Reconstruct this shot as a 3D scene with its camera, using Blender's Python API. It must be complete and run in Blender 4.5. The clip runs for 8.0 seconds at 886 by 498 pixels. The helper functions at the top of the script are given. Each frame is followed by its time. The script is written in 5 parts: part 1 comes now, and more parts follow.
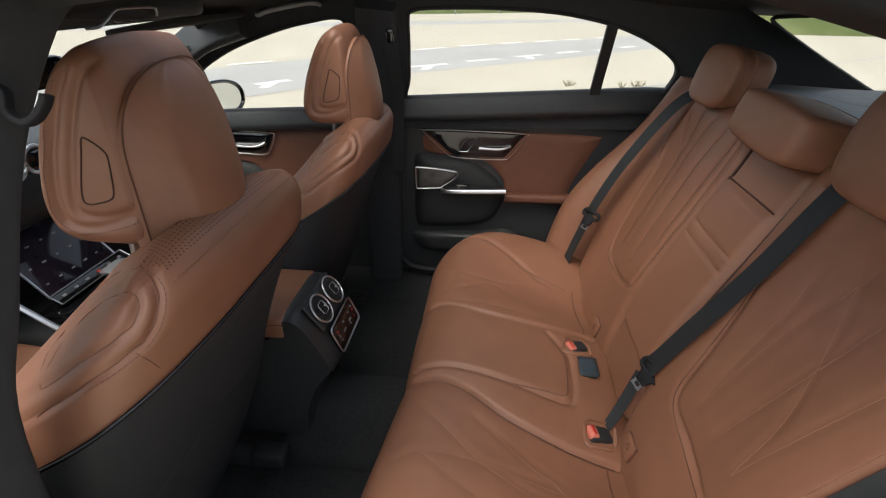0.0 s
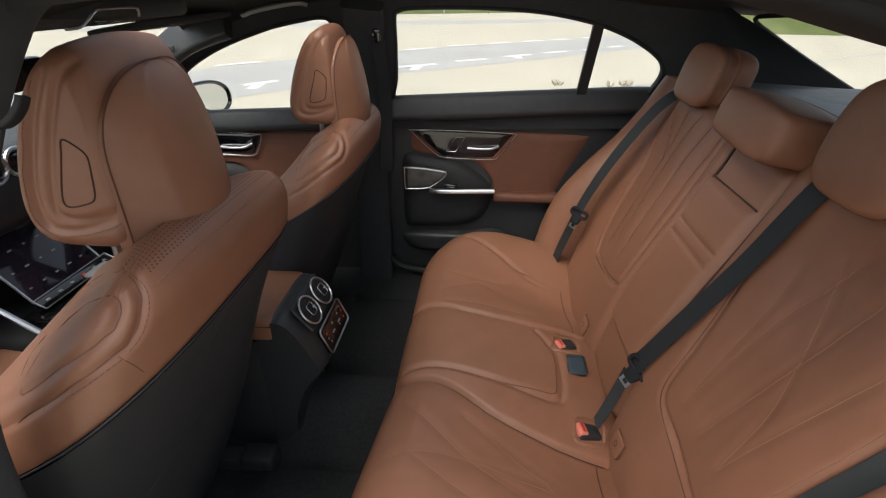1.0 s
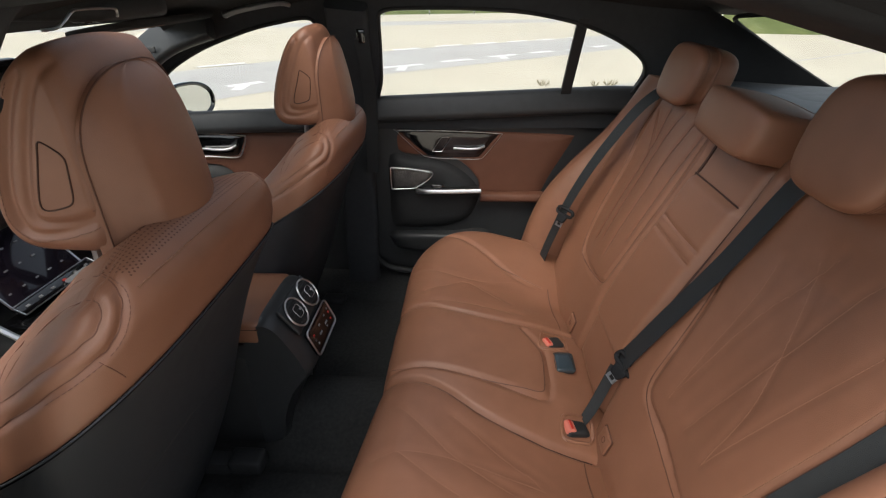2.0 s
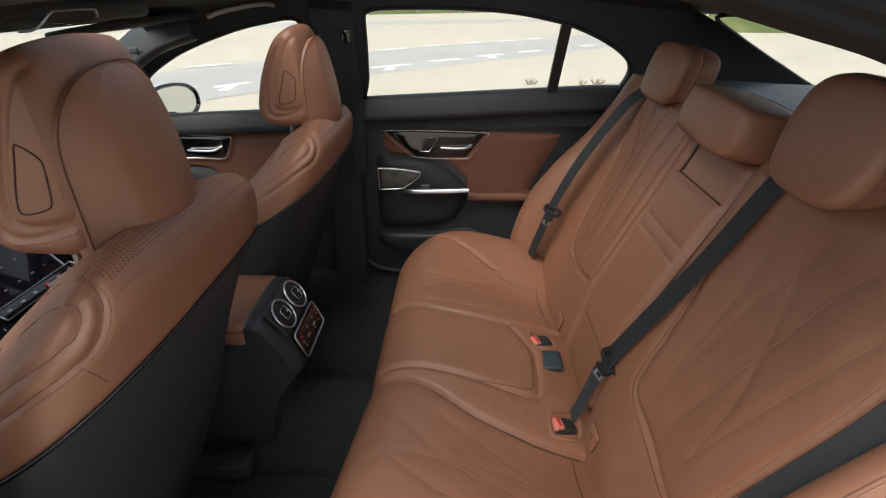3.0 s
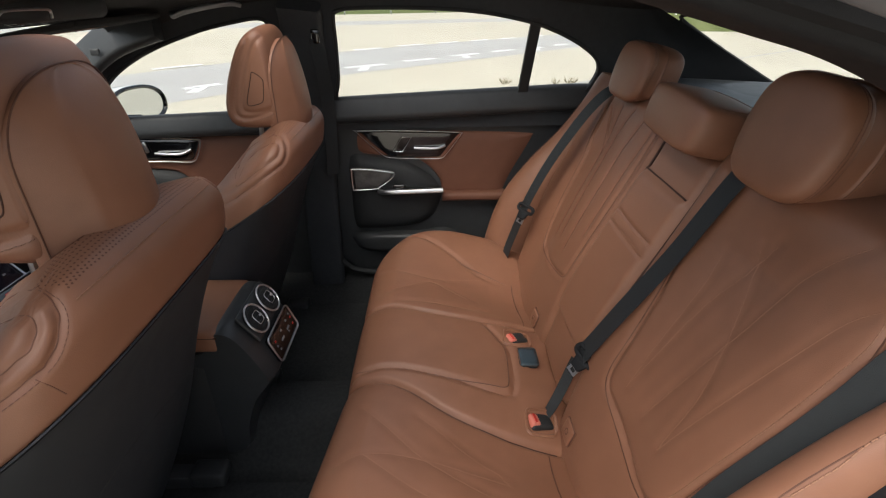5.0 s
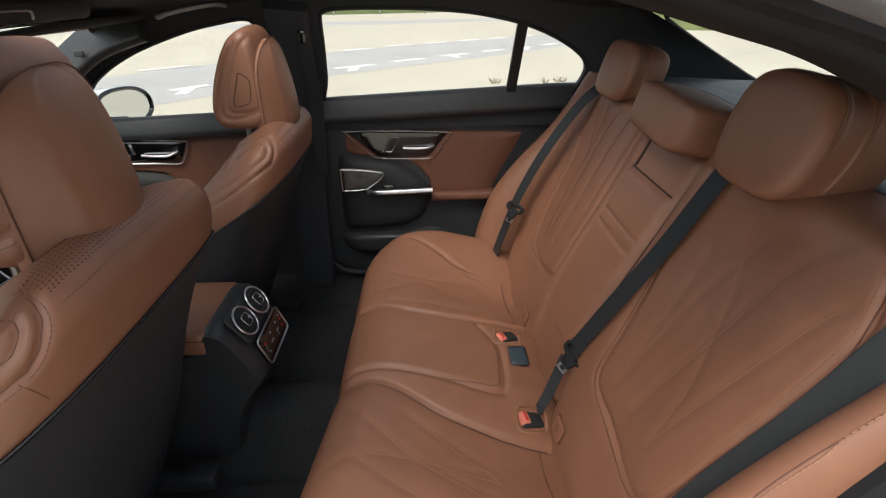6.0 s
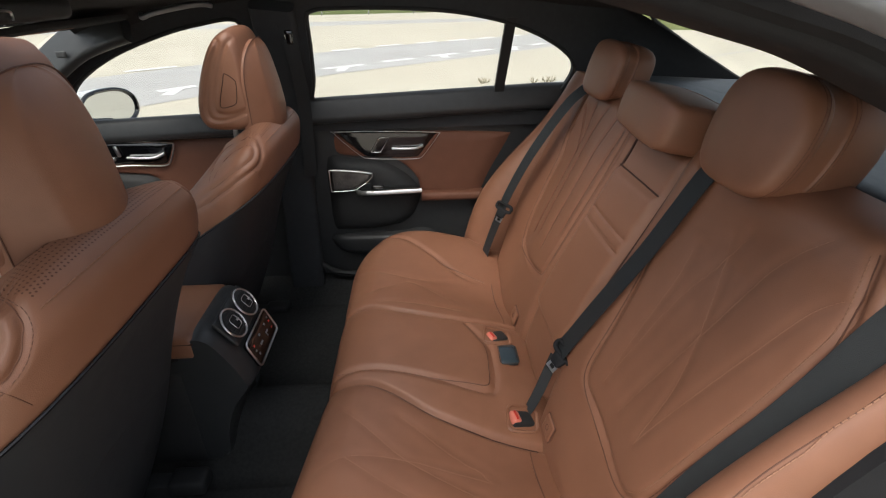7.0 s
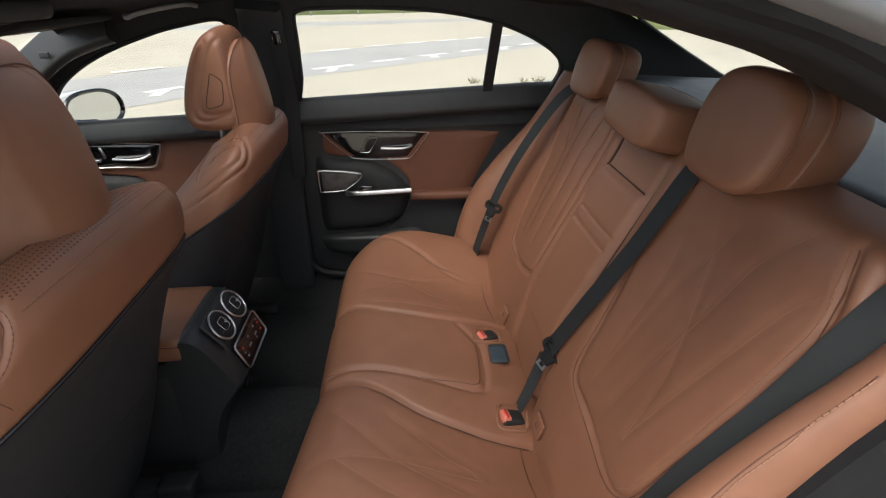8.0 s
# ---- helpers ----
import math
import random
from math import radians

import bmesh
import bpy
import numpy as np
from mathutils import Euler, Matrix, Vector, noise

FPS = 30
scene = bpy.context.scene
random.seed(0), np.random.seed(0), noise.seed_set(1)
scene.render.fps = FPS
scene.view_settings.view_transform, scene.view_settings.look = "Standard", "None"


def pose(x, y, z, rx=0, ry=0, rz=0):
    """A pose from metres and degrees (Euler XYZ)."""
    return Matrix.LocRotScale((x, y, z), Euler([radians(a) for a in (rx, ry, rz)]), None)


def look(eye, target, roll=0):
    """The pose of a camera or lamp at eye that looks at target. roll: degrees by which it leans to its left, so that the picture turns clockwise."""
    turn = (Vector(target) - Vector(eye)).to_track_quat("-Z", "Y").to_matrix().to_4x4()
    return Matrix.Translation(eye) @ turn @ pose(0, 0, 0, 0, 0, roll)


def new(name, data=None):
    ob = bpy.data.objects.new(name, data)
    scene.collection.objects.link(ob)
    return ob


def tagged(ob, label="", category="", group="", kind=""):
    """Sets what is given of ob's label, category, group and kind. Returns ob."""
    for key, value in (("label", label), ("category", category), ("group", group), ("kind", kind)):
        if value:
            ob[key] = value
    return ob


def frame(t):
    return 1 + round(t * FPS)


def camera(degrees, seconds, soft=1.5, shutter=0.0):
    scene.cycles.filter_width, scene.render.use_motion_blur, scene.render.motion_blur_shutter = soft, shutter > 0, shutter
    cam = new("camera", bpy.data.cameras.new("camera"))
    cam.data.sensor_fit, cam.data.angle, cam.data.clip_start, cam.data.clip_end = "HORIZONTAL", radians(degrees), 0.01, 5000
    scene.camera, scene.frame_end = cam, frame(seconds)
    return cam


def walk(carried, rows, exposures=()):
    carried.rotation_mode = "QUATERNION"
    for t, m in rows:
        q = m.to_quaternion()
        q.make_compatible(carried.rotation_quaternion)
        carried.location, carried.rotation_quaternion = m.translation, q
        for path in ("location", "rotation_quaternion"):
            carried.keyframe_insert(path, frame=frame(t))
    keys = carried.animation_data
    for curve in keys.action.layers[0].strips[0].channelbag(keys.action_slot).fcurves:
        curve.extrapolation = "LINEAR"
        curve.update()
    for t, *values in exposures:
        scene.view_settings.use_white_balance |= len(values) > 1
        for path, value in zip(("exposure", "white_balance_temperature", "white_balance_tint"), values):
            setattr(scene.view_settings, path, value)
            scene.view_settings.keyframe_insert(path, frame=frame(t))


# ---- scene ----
cam = camera(83.4, 8.0, 1.15)
PATH = [
    (0, (0.055, -0.946, 1.312), (-0.138, 0.813, 0.38), -0.5),
    (0.5, (0.058, -0.946, 1.312), (-0.117, 0.814, 0.38), -0.5),
    (1, (0.061, -0.946, 1.312), (-0.096, 0.816, 0.38), -0.5),
    (1.5, (0.062, -0.946, 1.311), (-0.071, 0.819, 0.38), -0.5),
    (3, (0.073, -0.947, 1.312), (-0.001, 0.821, 0.379), -0.6),
    (3.5, (0.075, -0.946, 1.312), (0.019, 0.822, 0.378), -0.6),
    (4, (0.079, -0.947, 1.312), (0.042, 0.821, 0.378), -0.7),
    (4.5, (0.082, -0.946, 1.312), (0.071, 0.822, 0.378), -0.6),
    (6, (0.091, -0.948, 1.312), (0.134, 0.82, 0.377), -0.7),
    (6.5, (0.093, -0.947, 1.312), (0.154, 0.82, 0.377), -0.7),
    (7, (0.095, -0.948, 1.312), (0.174, 0.818, 0.377), -0.7),
    (7.5, (0.099, -0.948, 1.311), (0.193, 0.817, 0.376), -0.7),
    (8, (0.101, -0.949, 1.311), (0.213, 0.815, 0.376), -0.7),
]
walk(cam, [(t, look(eye, target, roll)) for t, eye, target, roll in PATH])

# ---- light ----
world = bpy.data.worlds.new("sky")
scene.world = world
world.use_nodes = True
wn = world.node_tree
sky = wn.nodes.new("ShaderNodeTexSky")
sky.sky_type, sky.sun_disc = "NISHITA", False
sky.sun_elevation, sky.sun_rotation = radians(59), radians(213)
sky.air_density, sky.dust_density, sky.ozone_density = 1.0, 4.0, 1.0
haze = wn.nodes.new("ShaderNodeHueSaturation")
haze.inputs["Saturation"].default_value = 0.45
wn.links.new(sky.outputs["Color"], haze.inputs["Color"])
wn.links.new(haze.outputs["Color"], wn.nodes["Background"].inputs["Color"])
wn.nodes["Background"].inputs["Strength"].default_value = 0.15
sun = new("sun", bpy.data.lights.new("sun", "SUN"))
sun.data.energy, sun.data.angle, sun.data.color = 1.12, radians(45), (1.0, 0.93, 0.83)
sun.matrix_world = look((-1.25, -1.9, 3.8), (0, 0, 0))
scene.view_settings.exposure = 0.81

# ---- materials ----


def principled(name, colour, rough=0.5, metal=0.0, coat=0.0, spec=0.5):
    m = bpy.data.materials.new(name)
    m.use_nodes = True
    b = m.node_tree.nodes["Principled BSDF"]
    b.inputs["Base Color"].default_value = (*colour, 1)
    b.inputs["Roughness"].default_value = rough
    b.inputs["Metallic"].default_value = metal
    b.inputs["Coat Weight"].default_value = coat
    b.inputs["Specular IOR Level"].default_value = spec
    return m


def textured(name, dark, light, rough=(0.4, 0.6), scale=40.0, fine=600.0, bump=0.1, cells=False, metal=0.0, spec=0.5, depth=0.002, patch=3.0):
    """A material with colour mottle at two scales, uneven gloss and a fine relief."""
    m = principled(name, light, rough[1], metal, 0.0, spec)
    t = m.node_tree
    b = t.nodes["Principled BSDF"]
    co = t.nodes.new("ShaderNodeTexCoord")

    def noise_node(s, detail):
        n = t.nodes.new("ShaderNodeTexNoise")
        n.inputs["Scale"].default_value, n.inputs["Detail"].default_value = s, detail
        t.links.new(co.outputs["Object"], n.inputs["Vector"])
        return n
    big, mid = noise_node(patch, 3), noise_node(scale, 5)
    mix = t.nodes.new("ShaderNodeMath")
    mix.operation = "ADD"
    t.links.new(big.outputs["Fac"], mix.inputs[0])
    t.links.new(mid.outputs["Fac"], mix.inputs[1])
    ramp = t.nodes.new("ShaderNodeMapRange")
    ramp.inputs["From Min"].default_value, ramp.inputs["From Max"].default_value = 0.7, 1.3
    t.links.new(mix.outputs[0], ramp.inputs["Value"])
    col = t.nodes.new("ShaderNodeMix")
    col.data_type = "RGBA"
    col.inputs[6].default_value, col.inputs[7].default_value = (*dark, 1), (*light, 1)
    t.links.new(ramp.outputs[0], col.inputs[0])
    t.links.new(col.outputs[2], b.inputs["Base Color"])
    rr = t.nodes.new("ShaderNodeMapRange")
    rr.inputs["To Min"].default_value, rr.inputs["To Max"].default_value = rough
    t.links.new(mid.outputs["Fac"], rr.inputs["Value"])
    t.links.new(rr.outputs[0], b.inputs["Roughness"])
    if cells:
        f = t.nodes.new("ShaderNodeTexVoronoi")
        f.inputs["Scale"].default_value = fine
        t.links.new(co.outputs["Object"], f.inputs["Vector"])
        h = f.outputs["Distance"]
    else:
        h = noise_node(fine, 4).outputs["Fac"]
    bp = t.nodes.new("ShaderNodeBump")
    bp.inputs["Strength"].default_value, bp.inputs["Distance"].default_value = bump, depth
    t.links.new(h, bp.inputs["Height"])
    t.links.new(bp.outputs[0], b.inputs["Normal"])
    return m


LEATHER = textured("cognac_leather", (0.205, 0.0915, 0.052), (0.245, 0.112, 0.0655), (0.40, 0.54), 22, 900, 0.12, True, spec=0.5, depth=0.0012)
LEATHER2 = textured("cognac_leather_smooth", (0.222, 0.099, 0.056), (0.260, 0.120, 0.070), (0.38, 0.5), 18, 800, 0.18, True, spec=0.55, depth=0.001)
THREAD = textured("tan_thread", (0.262, 0.130, 0.078), (0.31, 0.158, 0.098), (0.6, 0.8), 200, 900, 0.2)
# cognac leather of the far doors, with their shade put into the colour
DOORSHADE = textured("shaded_cognac_door_leather", (0.135, 0.056, 0.034), (0.165, 0.070, 0.043), (0.5, 0.62), 22, 700, 0.25, True, spec=0.35, depth=0.0012)
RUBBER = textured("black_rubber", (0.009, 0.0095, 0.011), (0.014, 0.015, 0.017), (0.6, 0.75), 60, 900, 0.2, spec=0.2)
# same leather in darker brown, standing in for shade in seams and holes
GROOVE = textured("groove_shade_leather", (0.085, 0.034, 0.019), (0.11, 0.044, 0.025), (0.6, 0.8), 60, 700, 0.2)
# near-black brown for gaps, cuts and pocket floors: their shade as colour
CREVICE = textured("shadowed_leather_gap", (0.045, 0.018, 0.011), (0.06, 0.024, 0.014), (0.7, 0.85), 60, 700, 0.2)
# white car paint turned grey: shade at the roof edge as colour
ROOFSHADE = textured("shaded_white_roof_paint", (0.115, 0.123, 0.136), (0.135, 0.144, 0.158), (0.25, 0.35), 12, 300, 0.02)
# cognac darkened: the soft shade along sewn grooves put into the colour
SEAMSHADE = textured("cognac_seam_shade", (0.125, 0.050, 0.028), (0.155, 0.064, 0.037), (0.5, 0.65), 60, 700, 0.2)
DARK = textured("dark_soft_plastic", (0.0192, 0.0204, 0.0210), (0.0276, 0.0288, 0.0300), (0.5, 0.68), 60, 1200, 0.2, True, spec=0.35, depth=0.0006)
TRIM = textured("anthracite_door_trim", (0.026, 0.028, 0.029), (0.036, 0.038, 0.040), (0.34, 0.52), 40, 1400, 0.2, True, depth=0.0006)
SHELL = textured("black_seat_shell", (0.0235, 0.0265, 0.0310), (0.0320, 0.0360, 0.0415), (0.45, 0.6), 30, 1500, 0.15, True, spec=0.4, depth=0.0006)
CLOTH = textured("black_headliner_cloth", (0.0297, 0.0297, 0.0304), (0.0405, 0.0405, 0.0412), (0.85, 0.95), 50, 1800, 0.3, spec=0.2)
PILLAR = textured("dark_grey_pillar_cloth", (0.0322, 0.0345, 0.0379), (0.0437, 0.0471, 0.0506), (0.75, 0.9), 50, 1800, 0.3, spec=0.3)
CARPET = textured("black_carpet", (0.0252, 0.0266, 0.0266), (0.0476, 0.0490, 0.0490), (0.9, 1.0), 120, 2200, 0.8, spec=0.1)
WEB = textured("black_belt_webbing", (0.016, 0.019, 0.0205), (0.025, 0.029, 0.031), (0.55, 0.7), 90, 1500, 0.4, spec=0.35)
PIANO = principled("gloss_black", (0.006, 0.006, 0.007), 0.08, 0, 0.6)
CHROME = textured("satin_chrome", (0.62, 0.63, 0.64), (0.72, 0.73, 0.74), (0.24, 0.36), 50, 900, 0.05, metal=1.0)
GRILLE = textured("perforated_metal_grille", (0.10, 0.095, 0.09), (0.2, 0.19, 0.18), (0.3, 0.45), 50, 420, 0.9, True, metal=0.8)
RED = principled("orange_red_button", (0.58, 0.17, 0.12), 0.45)
REDMARK = principled("red_mark", (0.5, 0.03, 0.02), 0.5)
WHITEMARK = principled("white_mark", (0.20, 0.20, 0.205), 0.5)
PAINT = textured("white_car_paint", (0.70, 0.71, 0.73), (0.76, 0.77, 0.78), (0.1, 0.16), 10, 300, 0.02)
MIRROR = principled("mirror_glass", (0.66, 0.69, 0.71), 0.02, 1.0)
SCREEN = textured("dark_screen_glass", (0.008, 0.008, 0.012), (0.02, 0.014, 0.022), (0.05, 0.1), 8, 30, 0.0)
GLASS = bpy.data.materials.new("window_glass")
GLASS.use_nodes = True
_t = GLASS.node_tree
_t.nodes.clear()
_o, _a, _g, _m = (_t.nodes.new(k) for k in ("ShaderNodeOutputMaterial", "ShaderNodeBsdfTransparent", "ShaderNodeBsdfGlossy", "ShaderNodeMixShader"))
_a.inputs["Color"].default_value = (0.93, 0.95, 0.94, 1)
_g.inputs["Roughness"].default_value = 0.01
_m.inputs[0].default_value = 0.035
_t.links.new(_a.outputs[0], _m.inputs[1])
_t.links.new(_g.outputs[0], _m.inputs[2])
_t.links.new(_m.outputs[0], _o.inputs["Surface"])
SAND = textured("pale_dusty_concrete", (0.4950, 0.4510, 0.3630), (0.5720, 0.5280, 0.4290), (0.85, 0.95), 0.7, 30, 0.1, patch=0.12, depth=0.01)
ASPHALT = textured("worn_grey_asphalt", (0.40, 0.39, 0.375), (0.48, 0.47, 0.455), (0.85, 0.95), 0.8, 60, 0.2, patch=0.2, depth=0.01)
ROADPAINT = textured("white_road_paint", (0.66, 0.66, 0.65), (0.8, 0.8, 0.79), (0.7, 0.85), 6, 60, 0.1)
GRASS = textured("dry_green_grass", (0.07, 0.10, 0.025), (0.14, 0.16, 0.05), (0.9, 1.0), 1.2, 30, 0.5, patch=0.2, depth=0.03)
DRYWEED = textured("dry_weed", (0.26, 0.23, 0.15), (0.36, 0.32, 0.22), (0.8, 0.95), 30, 200, 0.2)
LEAF = textured("tree_leaves", (0.03, 0.06, 0.02), (0.07, 0.12, 0.04), (0.6, 0.8), 3, 60, 0.3)
BARK = textured("tree_bark", (0.08, 0.06, 0.045), (0.13, 0.1, 0.08), (0.85, 0.95), 5, 60, 0.6)
STEEL = textured("galvanised_steel", (0.33, 0.34, 0.35), (0.42, 0.43, 0.44), (0.4, 0.55), 8, 200, 0.1, metal=0.7)

# ---- building helpers ----
from mathutils.bvhtree import BVHTree


def part(name, bm, material, parent=None, label="", smooth=True):
    """Links a bmesh as one mesh object, under its thing where one is given."""
    bmesh.ops.recalc_face_normals(bm, faces=bm.faces[:])
    me = bpy.data.meshes.new(name)
    bm.to_mesh(me)
    bm.free()
    me.materials.append(material)
    if smooth:
        me.shade_smooth()
        me.set_sharp_from_angle(angle=radians(40))
    ob = new(name, me)
    ob.parent = parent
    if label:
        ob["label"] = label
    return ob


def thing(name, label, category, at=(0, 0, 0), group="", kind=""):
    ob = new(name)
    ob.empty_display_size = 0.05
    ob.location = at
    return tagged(ob, label, category, group, kind)


def lerp(xs, ys, x):
    return float(np.interp(x, xs, ys))


def smooth_lerp(xs, ys, x):
    """A soft curve through the points."""
    if x <= xs[0]:
        return ys[0]
    if x >= xs[-1]:
        return ys[-1]
    k = max(i for i in range(len(xs) - 1) if xs[i] <= x)
    h = xs[k + 1] - xs[k]
    u = (x - xs[k]) / h

    def slope(i):
        a, b = max(i - 1, 0), min(i + 1, len(xs) - 1)
        return (ys[b] - ys[a]) / (xs[b] - xs[a])
    m0, m1 = slope(k) * h, slope(k + 1) * h
    return ((2 * u**3 - 3 * u**2 + 1) * ys[k] + (u**3 - 2 * u**2 + u) * m0 + (-2 * u**3 + 3 * u**2) * ys[k + 1] + (u**3 - u**2) * m1)


def spline(points, n=8, closed=False):
    """A Catmull-Rom curve through the points."""
    p = [Vector(q) for q in points]
    c = len(p)
    out = []
    for i in range(c if closed else c - 1):
        if closed:
            a, b, d, e = p[i - 1], p[i], p[(i + 1) % c], p[(i + 2) % c]
        else:
            a, b, d, e = p[max(i - 1, 0)], p[i], p[i + 1], p[min(i + 2, c - 1)]
        for k in range(n):
            u = k / n
            out.append(0.5 * ((2 * b) + (d - a) * u + (2 * a - 5 * b + 4 * d - e) * u * u + (3 * b - a - 3 * d + e) * u**3))
    if not closed:
        out.append(p[-1])
    return out


def add_sweep(bm, path, section, ups, closed=False):
    """Sweeps a closed 2D section (across, up) along a path."""
    n = len(path)
    rings = []
    for i, p in enumerate(path):
        a = path[i - 1] if (closed or i) else p
        b = path[(i + 1) % n] if (closed or i < n - 1) else p
        d = (b - a).normalized()
        up = ups[i] if isinstance(ups, list) else ups
        side = d.cross(up).normalized()
        u = side.cross(d).normalized()
        rings.append([bm.verts.new(p + side * s + u * v) for s, v in section])
    m = len(section)
    for i in range(n if closed else n - 1):
        r, q = rings[i], rings[(i + 1) % n]
        for k in range(m):
            bm.faces.new((r[k], r[(k + 1) % m], q[(k + 1) % m], q[k]))
    if not closed:
        bm.faces.new(rings[0][::-1])
        bm.faces.new(rings[-1])
    return bm


def circle(r, n=6, ry=None):
    return [(r * math.cos(2 * math.pi * k / n), (ry or r) * math.sin(2 * math.pi * k / n)) for k in range(n)]


def rect(w, h, r=0.0, n=3):
    """A rounded rectangle's outline, counter-clockwise."""
    if r <= 0:
        return [(-w, -h), (w, -h), (w, h), (-w, h)]
    out = []
    for cx, cy, a in ((w - r, -h + r, -90), (w - r, h - r, 0), (-w + r, h - r, 90), (-w + r, -h + r, 180)):
        for k in range(n + 1):
            t = radians(a + 90 * k / n)
            out.append((cx + r * math.cos(t), cy + r * math.sin(t)))
    return out


def tube(path, r, n=6, closed=False, up=Vector((0.13, 0.21, 0.97))):
    return add_sweep(bmesh.new(), [Vector(p) for p in path], circle(r, n), up, closed)


def puff(half, r, n=10, shape=None, centre=(0, 0, 0), power=2.0):
    """A padded block: a box with soft rounded edges, bent by shape(u, v, w, point)."""
    bm = bmesh.new()
    bmesh.ops.create_cube(bm, size=2.0)
    bmesh.ops.subdivide_edges(bm, edges=bm.edges[:], cuts=n - 1, use_grid_fill=True)
    h = Vector(half)
    rr = [min(r, c * 0.999) for c in h]
    for v in bm.verts:
        q = v.co.copy()
        # spread the grid towards the edges
        q = Vector([math.copysign(1 - (1 - abs(c)) ** 1.5, c) for c in q])
        p = Vector((q.x * h.x, q.y * h.y, q.z * h.z))
        inner = Vector([max(-(h[i] - rr[i]), min(h[i] - rr[i], p[i])) for i in range(3)])
        d = Vector([(p[i] - inner[i]) / rr[i] for i in range(3)])
        l = sum(abs(c) ** power for c in d) ** (1 / power)
        if l > 1e-6:
            m = max(abs(c) for c in d)
            d = d * (m / l)
            p = inner + Vector([d[i] * rr[i] for i in range(3)])
        if shape:
            p = shape(q.x, q.y, q.z, p)
        v.co = p + Vector(centre)
    return bm


def plate(outer, holes, place, depth, offset=0.0, inset=0.0):
    """A flat panel with holes, in 2D, laid into space by place(a, b, d), d deep."""
    bm = bmesh.new()
    loops = []
    for ring in (outer, *holes):
        vs = [bm.verts.new((a, b, 0)) for a, b in ring]
        loops.append(vs)
        for i in range(len(vs)):
            bm.edges.new((vs[i], vs[(i + 1) % len(vs)]))
    bmesh.ops.triangle_fill(bm, use_beauty=True, use_dissolve=False, edges=bm.edges[:])
    front = list(bm.verts)
    faces = list(bm.faces)
    back = {v: bm.verts.new((v.co.x, v.co.y, 1)) for v in front}
    for f in faces:
        bm.faces.new([back[v] for v in reversed(f.verts)])
    for vs in loops:
        for i in range(len(vs)):
            a, b = vs[i], vs[(i + 1) % len(vs)]
            bm.faces.new((a, b, back[b], back[a]))
    for v in bm.verts:
        v.co = Vector(place(v.co.x, v.co.y, offset + depth * v.co.z))
    return bm


def grid_mesh(rows, closed_u=False):
    """A sheet from rows of points."""
    bm = bmesh.new()
    vs = [[bm.verts.new(p) for p in r] for r in rows]
    n = len(rows[0])
    for i in range(len(rows) - 1):
        for k in range(n if closed_u else n - 1):
            bm.faces.new((vs[i][k], vs[i][(k + 1) % n], vs[i + 1][(k + 1) % n], vs[i + 1][k]))
    return bm


def box(half, centre, bevel=0.0, turn=None, seg=2):
    bm = bmesh.new()
    bmesh.ops.create_cube(bm, size=2.0)
    for v in bm.verts:
        v.co = Vector([v.co[i] * half[i] for i in range(3)])
    if bevel:
        bmesh.ops.bevel(bm, geom=bm.edges[:] + bm.verts[:], offset=bevel, segments=seg, affect="EDGES", profile=0.5)
    m = Matrix.Translation(centre) @ (turn or Matrix())
    bm.transform(m)
    return bm


def tree_of(ob):
    return BVHTree.FromPolygons([v.co.copy() for v in ob.data.vertices], [p.vertices[:] for p in ob.data.polygons])


def laid(points, trees, lift=0.0):
    """The points moved onto the nearest place of the surfaces, a little proud of them."""
    out, normals = [], []
    for p in points:
        best = None
        for t in trees if isinstance(trees, (list, tuple)) else [trees]:
            q = t.find_nearest(Vector(p))
            if q[0] is not None and (best is None or q[3] < best[3]):
                best = q
        out.append(best[0] + best[1] * lift)
        normals.append(best[1])
    return out, normals


def relief(points, lines, depth, width):
    """How far a sewn surface sinks at each 2D point, near its lines."""
    pts = np.array(points)
    best = np.full(len(pts), 9.0)
    for ln in lines:
        q = np.array([(p.x, p.y) for p in spline([(a, b, 0) for a, b in ln], 14)])
        for k in range(0, len(q), 40):
            d = np.hypot(pts[:, None, 0] - q[None, k:k + 40, 0], pts[:, None, 1] - q[None, k:k + 40, 1]).min(axis=1)
            best = np.minimum(best, d)
    return depth * np.exp(-(best / width) ** 2)


def pressed(bm, lines, depth, width):
    """Sinks a padded surface along sewn lines in space."""
    bm.normal_update()
    pts = np.array([v.co[:] for v in bm.verts])
    best = np.full(len(pts), 9.0)
    for ln in lines:
        q = np.array([p[:] for p in spline(ln, 10)])
        for k in range(0, len(q), 30):
            best = np.minimum(best, np.sqrt(((pts[:, None, :] - q[None, k:k + 30, :]) ** 2).sum(axis=2)).min(axis=1))
    sink = depth * np.exp(-(best / width) ** 2)
    for v, n, d in zip(bm.verts, [v.normal.copy() for v in bm.verts], sink):
        if abs(d) > 1e-5:
            v.co -= n * d
    return bm


def seam(points, trees, r=0.0016, lift=0.0, closed=False, n=8):
    """A thin tube along a surface, for a welt or the groove of a joint."""
    path, _ = laid(spline(points, n, closed), trees, lift)
    for _ in range(6):
        path = [path[i] if not closed and i in (0, len(path) - 1) else (path[i - 1] + path[i] * 2 + path[(i + 1) % len(path)]) / 4 for i in range(len(path))]
    return tube(path, r * 0.62, 5, closed)


